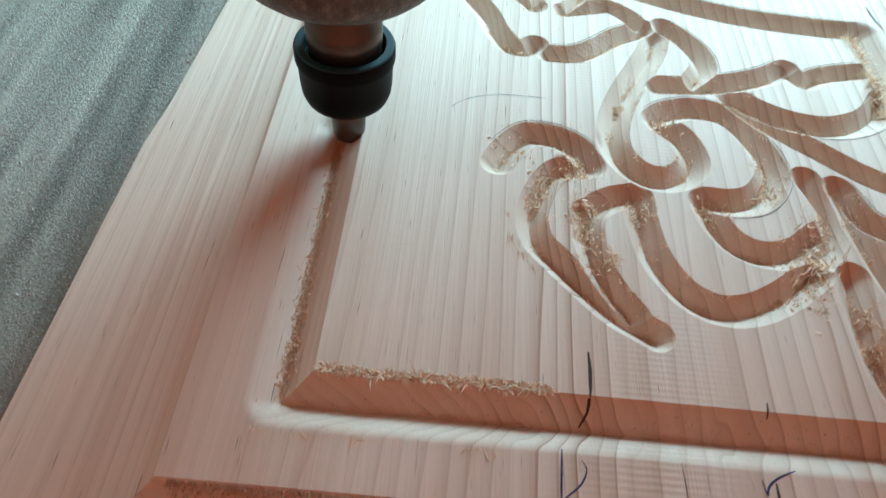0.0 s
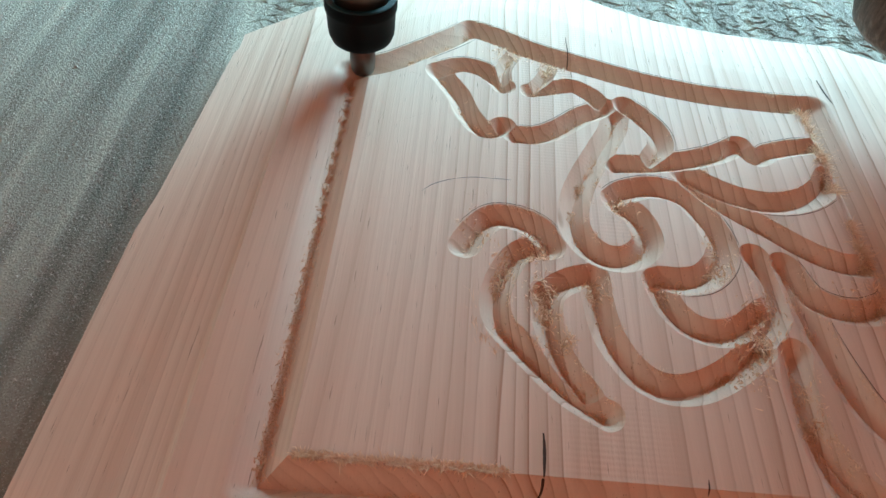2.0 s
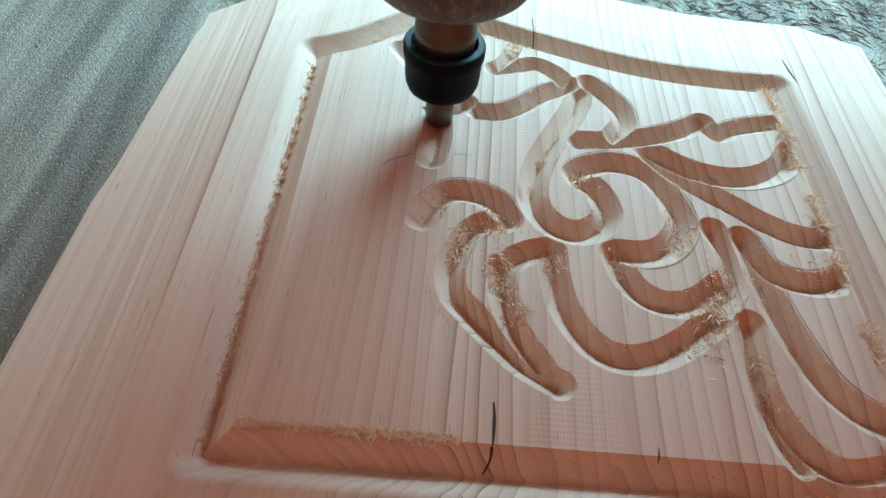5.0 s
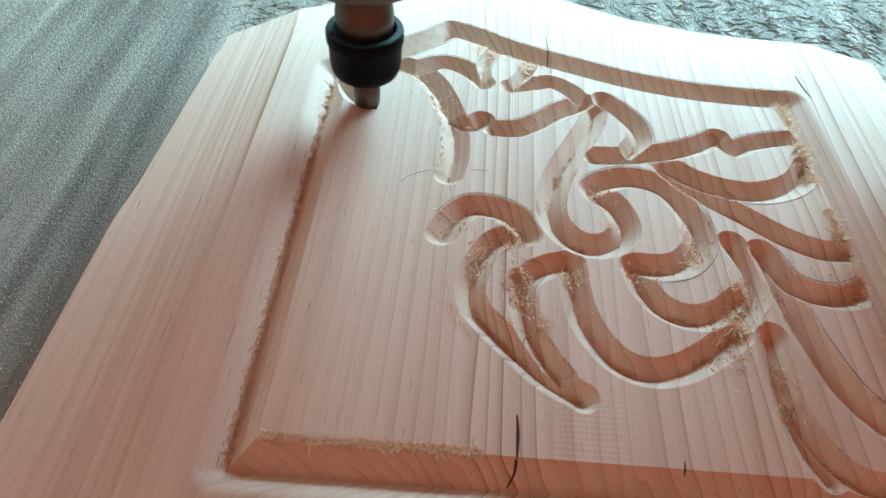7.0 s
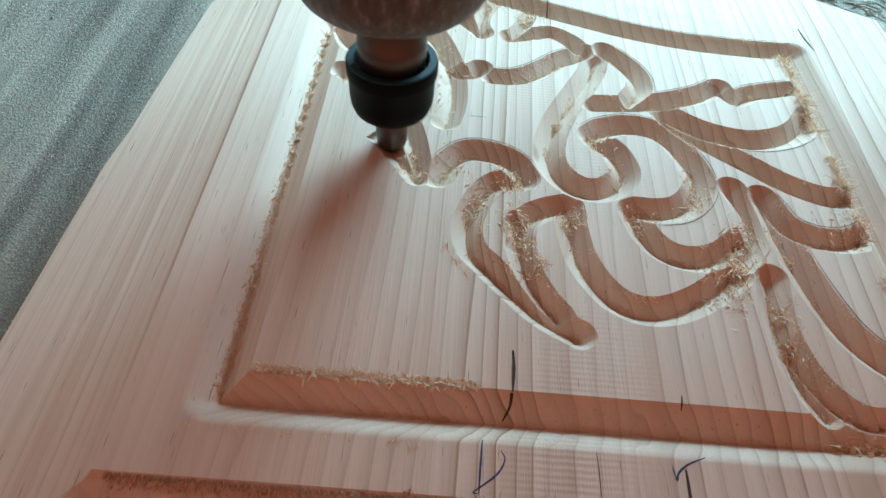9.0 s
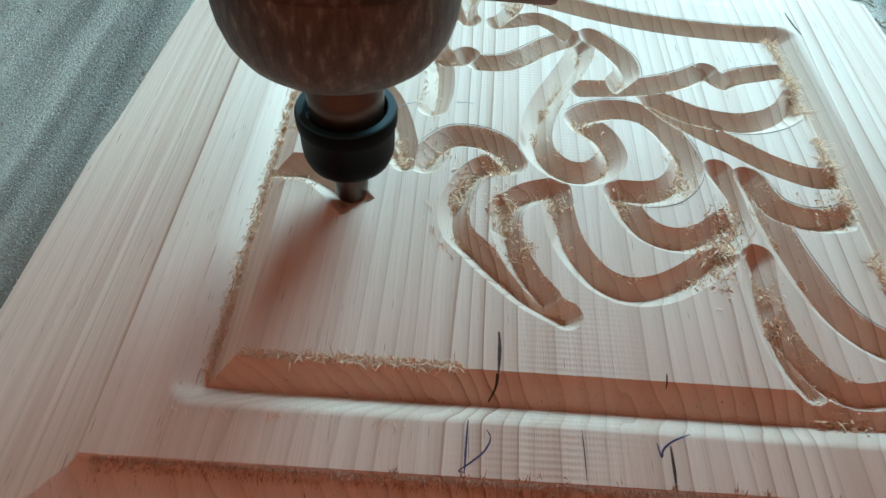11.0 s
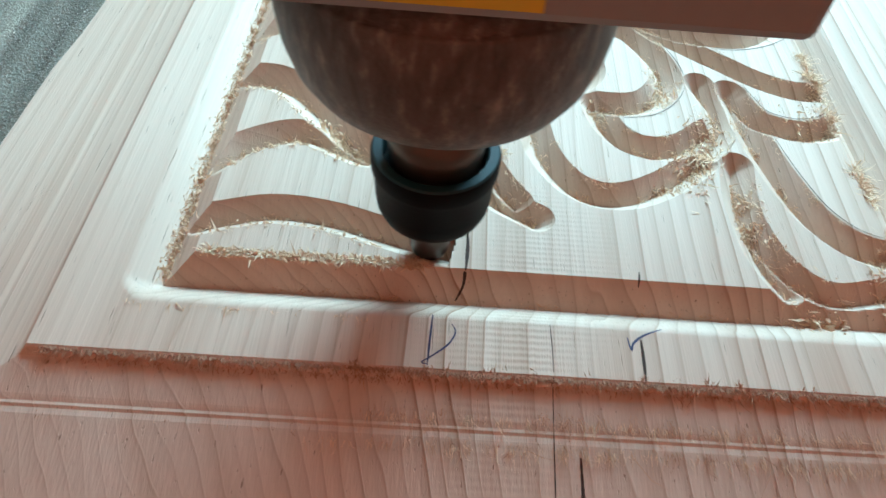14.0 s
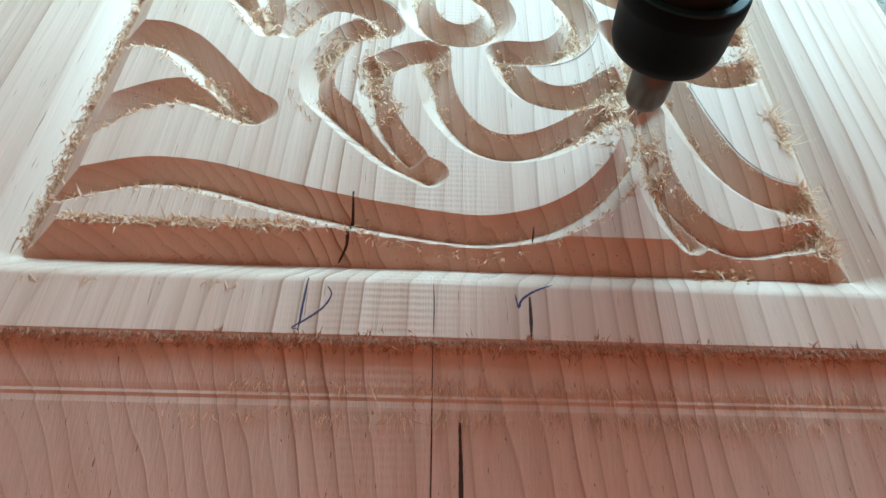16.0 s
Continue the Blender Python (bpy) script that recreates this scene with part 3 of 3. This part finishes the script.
# thin dark line just outside the far rims of the cuts
for name, sides in (("leaf_one", (1,)), ("leaf_one_tip", (1,)), ("arch_right", (1,)), ("arch_left", (1, -1)), ("leaf_two", (-1,)), ("fork_right", (1,)), ("fork_left", (1,)), ("hook", (1,)), ("scroll_outer", (1,)), ("petal_top", (1,)), ("petal_low", (1,)), ("bud_leaf", (1,)), ("long_leaf", (1,))):
    half, depth, way = CUTS[name]
    along_way = np.gradient(way, axis=0)
    normal = np.column_stack([-along_way[:, 1], along_way[:, 0]]) / (np.linalg.norm(along_way, axis=1)[:, None] + 1e-9)
    for sign in sides:
        rim = way + normal * sign * (half + 0.7)
        gap = np.min([nearest(rim[:, 0], rim[:, 1], c[2])[0] - c[0] for c in ALL_CUTS], axis=0)
        run = []
        for p, g in zip(rim, list(gap[:-1]) + [-1.0]):
            if g > 0.3:
                run.append(tuple(p))
            else:
                if len(run) > 12:
                    stroke("rim_line", run, 0.3, RIM_LINE, panel, smooth_line=False)
                run = []


# ---- torn fibres ----
def blades(places, length, width, lift=0.6, seed=1, toward=None):
    """Thin bent splinters, one at each place (x, y, z in mm)."""
    rng = np.random.default_rng(seed)
    n = len(places)
    ang = rng.uniform(0, 2 * math.pi, n) if toward is None else rng.normal(toward, 0.35, n)
    size = length * rng.gamma(3.0, 0.33, n)
    up = rng.uniform(0.05, lift, n)
    way = np.column_stack([np.cos(ang), np.sin(ang) * 1.3, up])
    way /= np.linalg.norm(way, axis=1)[:, None]
    side = np.column_stack([-np.sin(ang), np.cos(ang), rng.uniform(-0.6, 0.6, n)]) * (width * rng.uniform(0.5, 1.4, n))[:, None]
    bend = np.column_stack([rng.normal(0, 0.3, n), rng.normal(0, 0.3, n), rng.uniform(-0.35, 0.25, n)]) * size[:, None]
    p = np.asarray(places)
    mid, tip = p + way * (size * 0.55)[:, None], p + way * size[:, None] + bend
    v = np.stack([p - side, p + side, mid + side * 0.8, mid - side * 0.8, tip], 1).reshape(-1, 3) * MM
    k = np.arange(n)[:, None] * 5
    quads = (k + np.array([0, 1, 2, 3])).tolist()
    tris = (k + np.array([3, 2, 4])).tolist()
    return v, quads + tris


def fuzz(name, places, length, width, mat, parent, label, lift=0.6, seed=1, kind="stuff", toward=None):
    v, f = blades(places, length, width, lift, seed, toward)
    me = bpy.data.meshes.new(name)
    me.from_pydata(v.tolist(), [], f)
    ob = finish(new(name, me), mat)
    ob.parent = parent
    return tagged(ob, label, kind=kind)


def along(way, per_mm, offset, spread, cuts, seed, clump=0.0, sink=0.15):
    """Places beside a line: offset to its left in mm, scattered, on the cut face; clump gathers them in tufts."""
    rng = np.random.default_rng(seed)
    lengths = arc_lengths(way)
    n = int(lengths[-1] * per_mm)
    if clump:
        centres = rng.uniform(0, lengths[-1], max(2, int(lengths[-1] / clump)))
        s = np.clip(rng.choice(centres, n) + rng.normal(0, clump * 0.25, n), 0, lengths[-1])
    else:
        s = rng.uniform(0, lengths[-1], n)
    px, py = np.interp(s, lengths, way[:, 0]), np.interp(s, lengths, way[:, 1])
    qx, qy = np.interp(s + 0.5, lengths, way[:, 0]) - np.interp(s - 0.5, lengths, way[:, 0]), np.interp(s + 0.5, lengths, way[:, 1]) - np.interp(s - 0.5, lengths, way[:, 1])
    r = np.hypot(qx, qy) + 1e-9
    d = offset + rng.normal(0, spread, n)
    x, y = px - qy / r * d, py + qx / r * d
    return np.column_stack([x, y, heights(x, y, cuts) - sink])


def fibre_material(name, light, dark):
    m, n, l, b = material(name, light, 0.75)
    g = n.new("ShaderNodeNewGeometry")
    c = ramp(n, l, g.outputs["Random Per Island"], [(0, dark), (1, light)])
    l.new(c, b.inputs["Base Color"])
    # thin splinters let some light through
    thin = n.new("ShaderNodeBsdfTranslucent")
    l.new(c, thin.inputs["Color"])
    both = n.new("ShaderNodeMixShader")
    both.inputs[0].default_value = 0.28
    l.new(b.outputs[0], both.inputs[1])
    l.new(thin.outputs[0], both.inputs[2])
    l.new(both.outputs[0], n["Material Output"].inputs["Surface"])
    return m


PALE_FIBRE = fibre_material("pale_fibre", (0.90, 0.72, 0.52), (0.74, 0.50, 0.31))
BROWN_FIBRE = fibre_material("brown_fibre", (0.84, 0.60, 0.40), (0.64, 0.40, 0.24))


RED_FIBRE = fibre_material("reddish_fibre", (0.62, 0.38, 0.24), (0.42, 0.22, 0.13))


def torn_fibres():
    rng = np.random.default_rng(5)
    way = line([(-8, -6), (-8, 88)])
    fuzz("fibre_fringe", along(way, 32, 0.2, 1.0, EARLY, 11), 1.5, 0.19, BROWN_FIBRE, panel, "brown torn fibres in the frame groove", 0.7, 12)
    way = line([(190.5, -3), (190.5, 176)])
    fuzz("fibre_fringe", along(way, 34, -1.2, 1.2, EARLY, 13, 5.0), 2.5, 0.17, PALE_FIBRE, panel, "pale shaggy fibres on the frame groove's edge", 0.9, 14)
    for k, (x0, x1) in enumerate(((0, 60), (20, 190))):
        way = line([(x0, -7.0), (x1, -7.0)])
        fuzz("fibre_fringe", along(way, 6, 0, 0.6, EARLY, 15 + k, 5.0), 0.8, 0.14, BROWN_FIBRE, panel, "brown torn fibres in the frame groove", 0.6, 16 + k)
    # pale torn lip on the inner edge
    way = line([(1, 0.3), (60, 0.3)])
    fuzz("torn_lip", along(way, 60, 0.1, 0.4, EARLY, 21), 0.95, 0.26, PALE_FIBRE, panel, "pale torn lip along the cut edge", 0.7, 22)
    # step and beads of the lower margin: hardly torn where the wood is flat-sawn, shaggy beyond
    for y, x0, per, size, wide, spread, mat in ((-30.3, -28, 20, 0.9, 0.12, 0.2, RED_FIBRE), (-31.6, -28, 9, 0.9, 0.12, 0.5, RED_FIBRE), (-38.6, 42, 4.0, 2.4, 0.06, 0.9, RED_FIBRE), (-39.4, 48, 4.0, 2.2, 0.06, 0.6, BROWN_FIBRE),
                                                (-43.4, -28, 1.2, 1.1, 0.11, 0.4, RED_FIBRE), (-44.8, 50, 4.0, 2.4, 0.06, 0.8, RED_FIBRE), (-45.6, 34, 4.0, 2.2, 0.06, 0.6, BROWN_FIBRE)):
        way = line([(x0, y), ((x0 + 215) / 2, y), (215, y)])
        fuzz("fibre_fringe", along(way, per, 0, spread, EARLY, int(-y * 7), 0.0 if y > -35 else 1.2), size, wide, mat, panel, "short torn fibres on the lower margin", 0.25, int(-y * 9), toward=-math.pi / 2)
    # chips broken out of the step's edge, with a few fibres standing in each
    chips = np.concatenate([rng.uniform(40, 130, 16), rng.uniform(130, 215, 13)])
    where = np.repeat(chips, 14)
    x, y = where + rng.normal(0, 0.55, len(where)), -30.1 + rng.normal(0, 0.4, len(where))
    fuzz("edge_chip", np.column_stack([x, y, heights(x, y, EARLY) - 0.1]), 0.9, 0.16, RED_FIBRE, panel, "reddish splinters broken out of the step's edge", 0.8, 77, toward=math.pi / 2)
    way = line([(-14, -15.7), (15, -15.7), (46, -15.5)])
    fuzz("fibre_fringe", along(way, 7, 0, 0.35, EARLY, 81, 4.0), 1.5, 0.16, BROWN_FIBRE, panel, "warm torn fibres under the groove's outer rim", 0.3, 82, toward=-math.pi / 2)
    # splinters raised beside the long crescent
    for k, (x, y, n) in enumerate(((50, 47, 10), (52.5, 42, 14), (56, 38, 10), (49, 55, 8))):
        px, py = x + rng.normal(0, 1.0, n), y + rng.normal(0, 1.2, n)
        fuzz("splinter", np.column_stack([px, py, heights(px, py, EARLY) - 0.05]), 3.2, 0.14, BROWN_FIBRE, panel, "long splinters raised from the face", 0.25, 300 + k, toward=2.0)
    # chips caught in the corner
    px, py = rng.uniform(160, 172, 60), -7 + rng.normal(0, 1.2, 60)
    fuzz("fibre_tuft", np.column_stack([px, py, heights(px, py, EARLY)]), 2.0, 0.5, PALE_FIBRE, panel, "pale chips caught in the groove", 0.8, 311)
    # tufts in the scrolls, mostly where the cut runs across the grain
    for k, name in enumerate(CUTS):
        half, depth, way = CUTS[name]
        if name.startswith("frame"):
            continue
        fuzz("fibre_fringe", along(way, 5.0, half * 0.95, 0.5, ALL_CUTS, 31 + k, 6.0), 0.9, 0.12, PALE_FIBRE, panel, "pale torn fibres on the cut's edge", 0.6, 61 + k)
        fuzz("fibre_fringe", along(way, 16.0, 0, 0.9, ALL_CUTS, 91 + k, 5.0), 1.0, 0.16, BROWN_FIBRE, panel, "brown torn fibres in the cut", 0.7, 121 + k)
    # thick tufts
    for k, (x, y, r, n, size) in enumerate(((143, 49, 3.5, 160, 2.0), (138, 42, 4, 110, 1.7), (147, 62, 3.5, 110, 1.7), (72, 63, 2.2, 150, 2.2), (73, 54, 1.8, 100, 2.0), (90, 66, 1.8, 120, 2.2), (70, 82, 3, 110, 1.9), (57, 66, 1.6, 70, 1.8), (60, 75, 2.0, 70, 1.8), (79, 44, 1.5, 50, 1.6), (112, 70, 2.0, 60, 1.6), (135, 80, 2.2, 70, 1.7), (103, 109, 2.6, 90, 1.4), (61, 199, 4, 130, 1.5), (80, 190, 3, 120, 1.6), (152, 34, 2, 80, 1.5), (152, 22, 2, 80, 1.5), (188, 2, 4, 120, 2.0), (160, -3, 4, 40, 1.8), (136, 88, 2.5, 60, 1.4), (58, 70, 2, 60, 1.4), (49, 88, 4, 70, 1.2), (184, 70, 4, 70, 1.6))):
        n = int(n * 2.5)
        x, y = x + rng.normal(0, r, n), y + rng.normal(0, r * 1.2, n)
        z = heights(x, y, ALL_CUTS) - 0.15
        fuzz("fibre_tuft", np.column_stack([x, y, z]), size * 0.9, 0.27, PALE_FIBRE, panel, "shaggy tuft of pale wood fibres", 0.9, 200 + k)


torn_fibres()


def late_fibres():
    """Fibres of the lines that are cut during the shot: short lengths that come up behind the cutter."""
    rising = []
    for c, (name, (half, depth, way, times)) in enumerate(LATE_CUTS.items()):
        lengths = arc_lengths(way)
        arcs = [arc_at(way, px, py) for _, px, py in times]
        straight = name.startswith("frame")
        step = 7.0
        for q in range(int(lengths[-1] / step)):
            k = (lengths >= q * step) & (lengths <= (q + 1) * step + 0.8)
            piece = way[k]
            if len(piece) < 3:
                continue
            seed = 400 + 40 * c + q
            if straight:
                v = along(piece, 28, 0.2, 0.9, ALL_CUTS, seed)
                size, mat = 1.5, BROWN_FIBRE
            else:
                end = name != "ground_line" and q * step > lengths[-1] - 20 and "top" in name
                v = np.vstack([along(piece, 7, 0, 0.8, ALL_CUTS, seed), along(piece, 6.0, -half * 0.95 if "top" in name or name == "ground_line" else half * 0.95, 0.5, ALL_CUTS, seed + 1, 1.2)] + ([along(piece, 26, 0, 1.6, ALL_CUTS, seed + 2)] if end else []))
                size, mat = (1.9 if end else 1.1), PALE_FIBRE
            ob = fuzz("fibre_tuft", v, size, 0.2, mat, panel, "loose fibres left behind the cutter", 0.8, seed, kind="")
            rising.append((ob, float(np.interp((q + 1) * step, arcs, [t for t, _, _ in times])) + 0.06))
    return rising


risen = late_fibres()


def curl(x, y, z, radius, turns, width, heading, seed):
    """One thin curled shaving: a loose coil of ribbon lying in the cut."""
    rng = np.random.default_rng(seed)
    n = int(14 * turns) + 6
    a = np.linspace(0, 2 * math.pi * turns, n)
    r = radius * np.linspace(1, 0.55, n)
    run, up = r * np.cos(a) + a * 0.18 * radius, r * np.sin(a) + radius
    drift = np.linspace(0, radius * 1.2, n)
    c, s = math.cos(heading), math.sin(heading)
    w = width * (1 - 0.5 * np.abs(np.linspace(-1, 1, n)))
    v = []
    for sign in (-1, 1):
        q = drift + sign * w / 2
        v.append(np.column_stack([x + c * run - s * q, y + s * run + c * q, z + up + rng.normal(0, 0.05, n)]))
    v = np.vstack(v) * MM
    k = np.arange(n - 1)
    me = bpy.data.meshes.new("curled_shaving")
    me.from_pydata(v.tolist(), [], np.column_stack([k, k + 1, k + n + 1, k + n]).tolist())
    ob = finish(new("curled_shaving", me), PALE_FIBRE, True)
    ob.parent = panel
    return tagged(ob, "thin curled wood shaving left in the cut")


for k, (x, y, z, r, turns, w, heading, when) in enumerate(((28, 50, -2.6, 2.3, 1.8, 1.0, 2.2, 12.2), (31.5, 48, -3.0, 1.9, 1.6, 0.9, 2.5, 12.2), (26, 52.5, -2.6, 1.8, 1.2, 0.8, 1.9, 12.3), (35.5, 44, -4.6, 1.1, 1.5, 0.8, 0.5, 12.1),
                                                          (29, 99, -2.8, 2.2, 1.7, 1.0, 1.8, 9.1), (26, 103, -2.8, 1.9, 1.4, 0.9, 2.3, 9.1), (34, 92, -4.4, 1.2, 1.5, 0.7, 2.0, 9.1))):
    risen.append((curl(x, y, z, r, turns, w, heading, 500 + k), when))


# ---- dust on the bed ----
def sawdust(name, n, x0, x1, y0, y1, z, size, seed, label):
    rng = np.random.default_rng(seed)
    c = np.column_stack([rng.uniform(x0, x1, n), rng.uniform(y0, y1, n), np.full(n, z)])
    r = size * rng.gamma(3.0, 0.33, n)[:, None]
    shape = np.array([(-1, -0.6, 0), (1, -0.5, 0), (0, 1, 0), (0.1, 0, 0.9)])
    a = rng.uniform(0, 6.28, n)
    rot = np.stack([np.stack([np.cos(a), -np.sin(a)], 1), np.stack([np.sin(a), np.cos(a)], 1)], 1)
    v = np.repeat(shape[None], n, 0) * r[:, None]
    v[:, :, :2] = np.einsum("nij,nkj->nki", rot, v[:, :, :2])
    v = (v + c[:, None]).reshape(-1, 3) * MM
    k = np.arange(n)[:, None] * 4
    f = np.vstack([k + t for t in ([0, 1, 3], [1, 2, 3], [2, 0, 3], [2, 1, 0])])
    me = bpy.data.meshes.new(name)
    me.from_pydata(v.tolist(), [], f.tolist())
    return tagged(finish(new(name, me), PALE_DUST), label, "sawdust", kind="stuff")


PALE_DUST = fibre_material("pale_dust", (0.72, 0.68, 0.60), (0.40, 0.37, 0.32))
sawdust("sawdust", 60000, -330, -66, -60, 420, -THICK - 0.1, 0.22, 71, "pale sawdust grains strewn over the machine bed")


# ---- the spindle ----
def build_spindle():
    s = empty("cnc_spindle", "dusty steel router spindle with black collet nut and clamp", "router spindle")
    part("cutter_bit", lathe([(0, -2.4), (0.8, -0.2), (1.5, 1.2), (3.2, 2.0), (4.8, 3.4), (5.4, 5.4), (5.6, 9), (5.6, 14), (5.2, 14.4), (5.2, 24)], 32), CARBIDE, s, "dark carving bit with a small point", True)
    nut = part("collet_nut", lathe([(5.4, 19.6), (8.6, 19.0), (11.4, 19.4), (13.0, 20.8), (13.9, 23.2), (14.2, 26), (14.4, 33.2), (15.0, 34.6), (15.1, 35.4), (15.1, 38.6), (14.8, 39.3)]), BLACK_STEEL, s, "black steel collet nut", True)
    part("nut_rim", lathe([(14.8, 39.3), (14.4, 39.7), (12.4, 39.7), (12.1, 39.3), (12.0, 35.5), (10.9, 35.3)]), TEAL, nut, "dark teal rim")
    part("nose_shaft", lathe([(10.9, 33), (10.9, 40.5), (11.2, 41), (11.2, 47), (10.8, 47.4), (10.8, 62)], 64), BRONZE, s, "", True)
    part("spindle_body", lathe([(10.8, 61.4), (20.6, 60.6), (21.4, 60.2), (22.0, 60.6), (24.6, 61.6), (27.4, 64.2), (29.6, 68.0), (30.9, 72.8), (31.4, 78), (31.5, 88.0), (31.1, 88.8), (30.2, 89.0), (30.2, 90.6), (28.6, 91.0), (28.6, 97)], 96), HOUSING, s, "dusty brown spindle housing", True)
    bm = box(bmesh.new(), -0.0487, 0.0500, -0.0335, 0.046, 0.0935, 0.24, 0.0018)
    bracket = part("clamp_bracket", bm, BRACKET, s, "grey painted clamp block")
    # the idle second head on the same carriage
    def aside(bm):
        bmesh.ops.translate(bm, verts=bm.verts, vec=(0.230, 0, 0))
        return bm
    part("idle_nose", aside(lathe([(0, 34), (11.5, 34), (13, 35.2), (13.2, 41.5), (0, 41.5)], 48)), BLACK_STEEL, s, "black nose of the idle spindle", True)
    part("idle_body", aside(lathe([(0, 41), (21, 41), (26, 42.4), (29.4, 45.6), (31.2, 50.5), (31.5, 55), (31.5, 62), (31.0, 62.5), (31.0, 63.3), (31.5, 63.8), (31.5, 97), (0, 97)], 96)), HOUSING, s, "dusty brown idle spindle housing", True)
    part("idle_bracket", aside(box(bmesh.new(), -0.034, 0.034, -0.012, 0.046, 0.0965, 0.20, 0.0018)), BRACKET, s, "grey painted clamp block")
    part("carriage_arm", box(bmesh.new(), 0.0622, 0.279, 0.0462, 0.064, 0.125, 0.195, 0.002), BRACKET, s, "grey painted carriage arm")
    part("carriage_plate", box(bmesh.new(), -0.062, 0.062, 0.0465, 0.066, 0.115, 0.42, 0.002), BRACKET, s, "grey painted carriage plate")
    label = part("warning_label", box(bmesh.new(), -0.0135, 0.0127, -0.03375, -0.03345, 0.0955, 0.113, 0.0001), LABEL, bracket, "yellow warning label")
    bm = bmesh.new()
    y = -0.03380
    for pts in ([(-9, 102.6), (8, 102.6), (8, 104.2), (-9, 104.2)], [(-12, 103.4), (-7.6, 100.6), (-8.8, 103.4), (-7.6, 106.2)], [(5.6, 102.6), (10.4, 100.4), (9, 103.4)], [(5.6, 104.2), (9, 103.4), (10.4, 106.4)]):
        bm.faces.new([bm.verts.new(((px + 1.5) * MM, y, pz * MM)) for px, pz in pts])
    part("arrow_sign", bm, INK, label, "black arrow")
    return s


spindle = build_spindle()


def build_gantry():
    """The bridge that carries the spindle across the bed."""
    g = empty("cnc_gantry", "grey painted machine gantry bridge standing over the bed", "machine gantry")
    beam = part("beam", box(bmesh.new(), -0.62, 0.86, 0.085, 0.185, 0.163, 0.40, 0.004), BRACKET, g)
    for z in (0.20, 0.36):
        part("guide_rail", box(bmesh.new(), -0.56, 0.80, 0.0725, 0.0855, z, z + 0.014, 0.0015), CARBIDE, beam, "steel guide rail")
    for x in (-0.66, 0.86):
        part("upright", box(bmesh.new(), x, x + 0.04, 0.065, 0.205, -THICK * MM, 0.41, 0.004), BRACKET, g)
    return g


gantry = build_gantry()


# ---- motion ----
# how far the spindle's axis stands off the middle of the line that it cuts: time, across, along, in mm
TOOL_TRIM = [(0, 2.7, 0), (0.5, 2, 0), (1, 2.2, -1), (1.5, 3.5, 0), (2, 4.5, 4.5), (2.6, 1, 1), (3, -0.5, -0.5), (3.5, -1.2, 1), (4, -0.6, 0), (6.5, 2, 0), (7, 0.5, -1), (7.5, 1.2, -2.5), (8, -1.3, 0),
             (8.5, -0.7, -1.5), (9, 0, 1.5), (11.5, 1.8, 3), (12, 0, 0.5), (12.5, 2.8, 0), (13, 0, 3), (13.5, -1, -2.5), (14, 0, 1), (14.5, -0.5, 0), (15, -1.5, -1), (15.5, -1.5, 2), (16, -0.5, 0)]


def tool_rows():
    """The cutter's tip, in mm: along each line in turn, and lifted in between."""
    rows = []
    for half, depth, way, times in LATE_CUTS.values():
        lengths = arc_lengths(way)
        arcs = [arc_at(way, px, py) for _, px, py in times]
        when = [t for t, _, _ in times]
        for t in np.append(np.arange(when[0], when[-1] - 0.05, 0.1), when[-1]):
            s = np.interp(t, when, arcs)
            rows.append((float(t), float(np.interp(s, lengths, way[:, 0])), float(np.interp(s, lengths, way[:, 1])), -depth))
    rows += [(2.15, -8, 176.5, -6), (2.4, -6, 177, 3), (2.6, -2, 174, 8), (3.0, 10.9, 156.7, 8), (3.5, 25.5, 131, 8), (4.0, 39.9, 110.5, 8), (4.2, 44, 107.5, 7),
             (9.7, -8, 84, -6), (10.0, -8, 74, -6), (12.84, -8, 20, -6), (15.75, 150, 46, -2), (16.0, 148.5, 41, 6)]
    rows = sorted(rows)
    when = [r[0] for r in TOOL_TRIM]
    return [(t, x + float(np.interp(t, when, [r[1] for r in TOOL_TRIM])), y + float(np.interp(t, when, [r[2] for r in TOOL_TRIM])), z) for t, x, y, z in rows]


def motions():
    rows = tool_rows()
    walk(spindle, [(t, pose(x * MM, y * MM, z * MM)) for t, x, y, z in rows])
    walk(gantry, [(t, pose(0, y * MM, 0)) for t, x, y, z in rows])
    for ob, t in uncut:
        t = max(t, 0.1)
        walk(ob, [(0.0, pose(0, 0, 0)), (t - 0.05, pose(0, 0, 0)), (t + 0.05, pose(0, 0, DROP * MM)), (16.0, pose(0, 0, DROP * MM))])
    for ob, t in risen:
        t = min(max(t, 0.1), 15.9)
        walk(ob, [(0.0, pose(0, 0, DROP * MM)), (t - 0.05, pose(0, 0, DROP * MM)), (t + 0.05, pose(0, 0, 0)), (16.0, pose(0, 0, 0))])


motions()
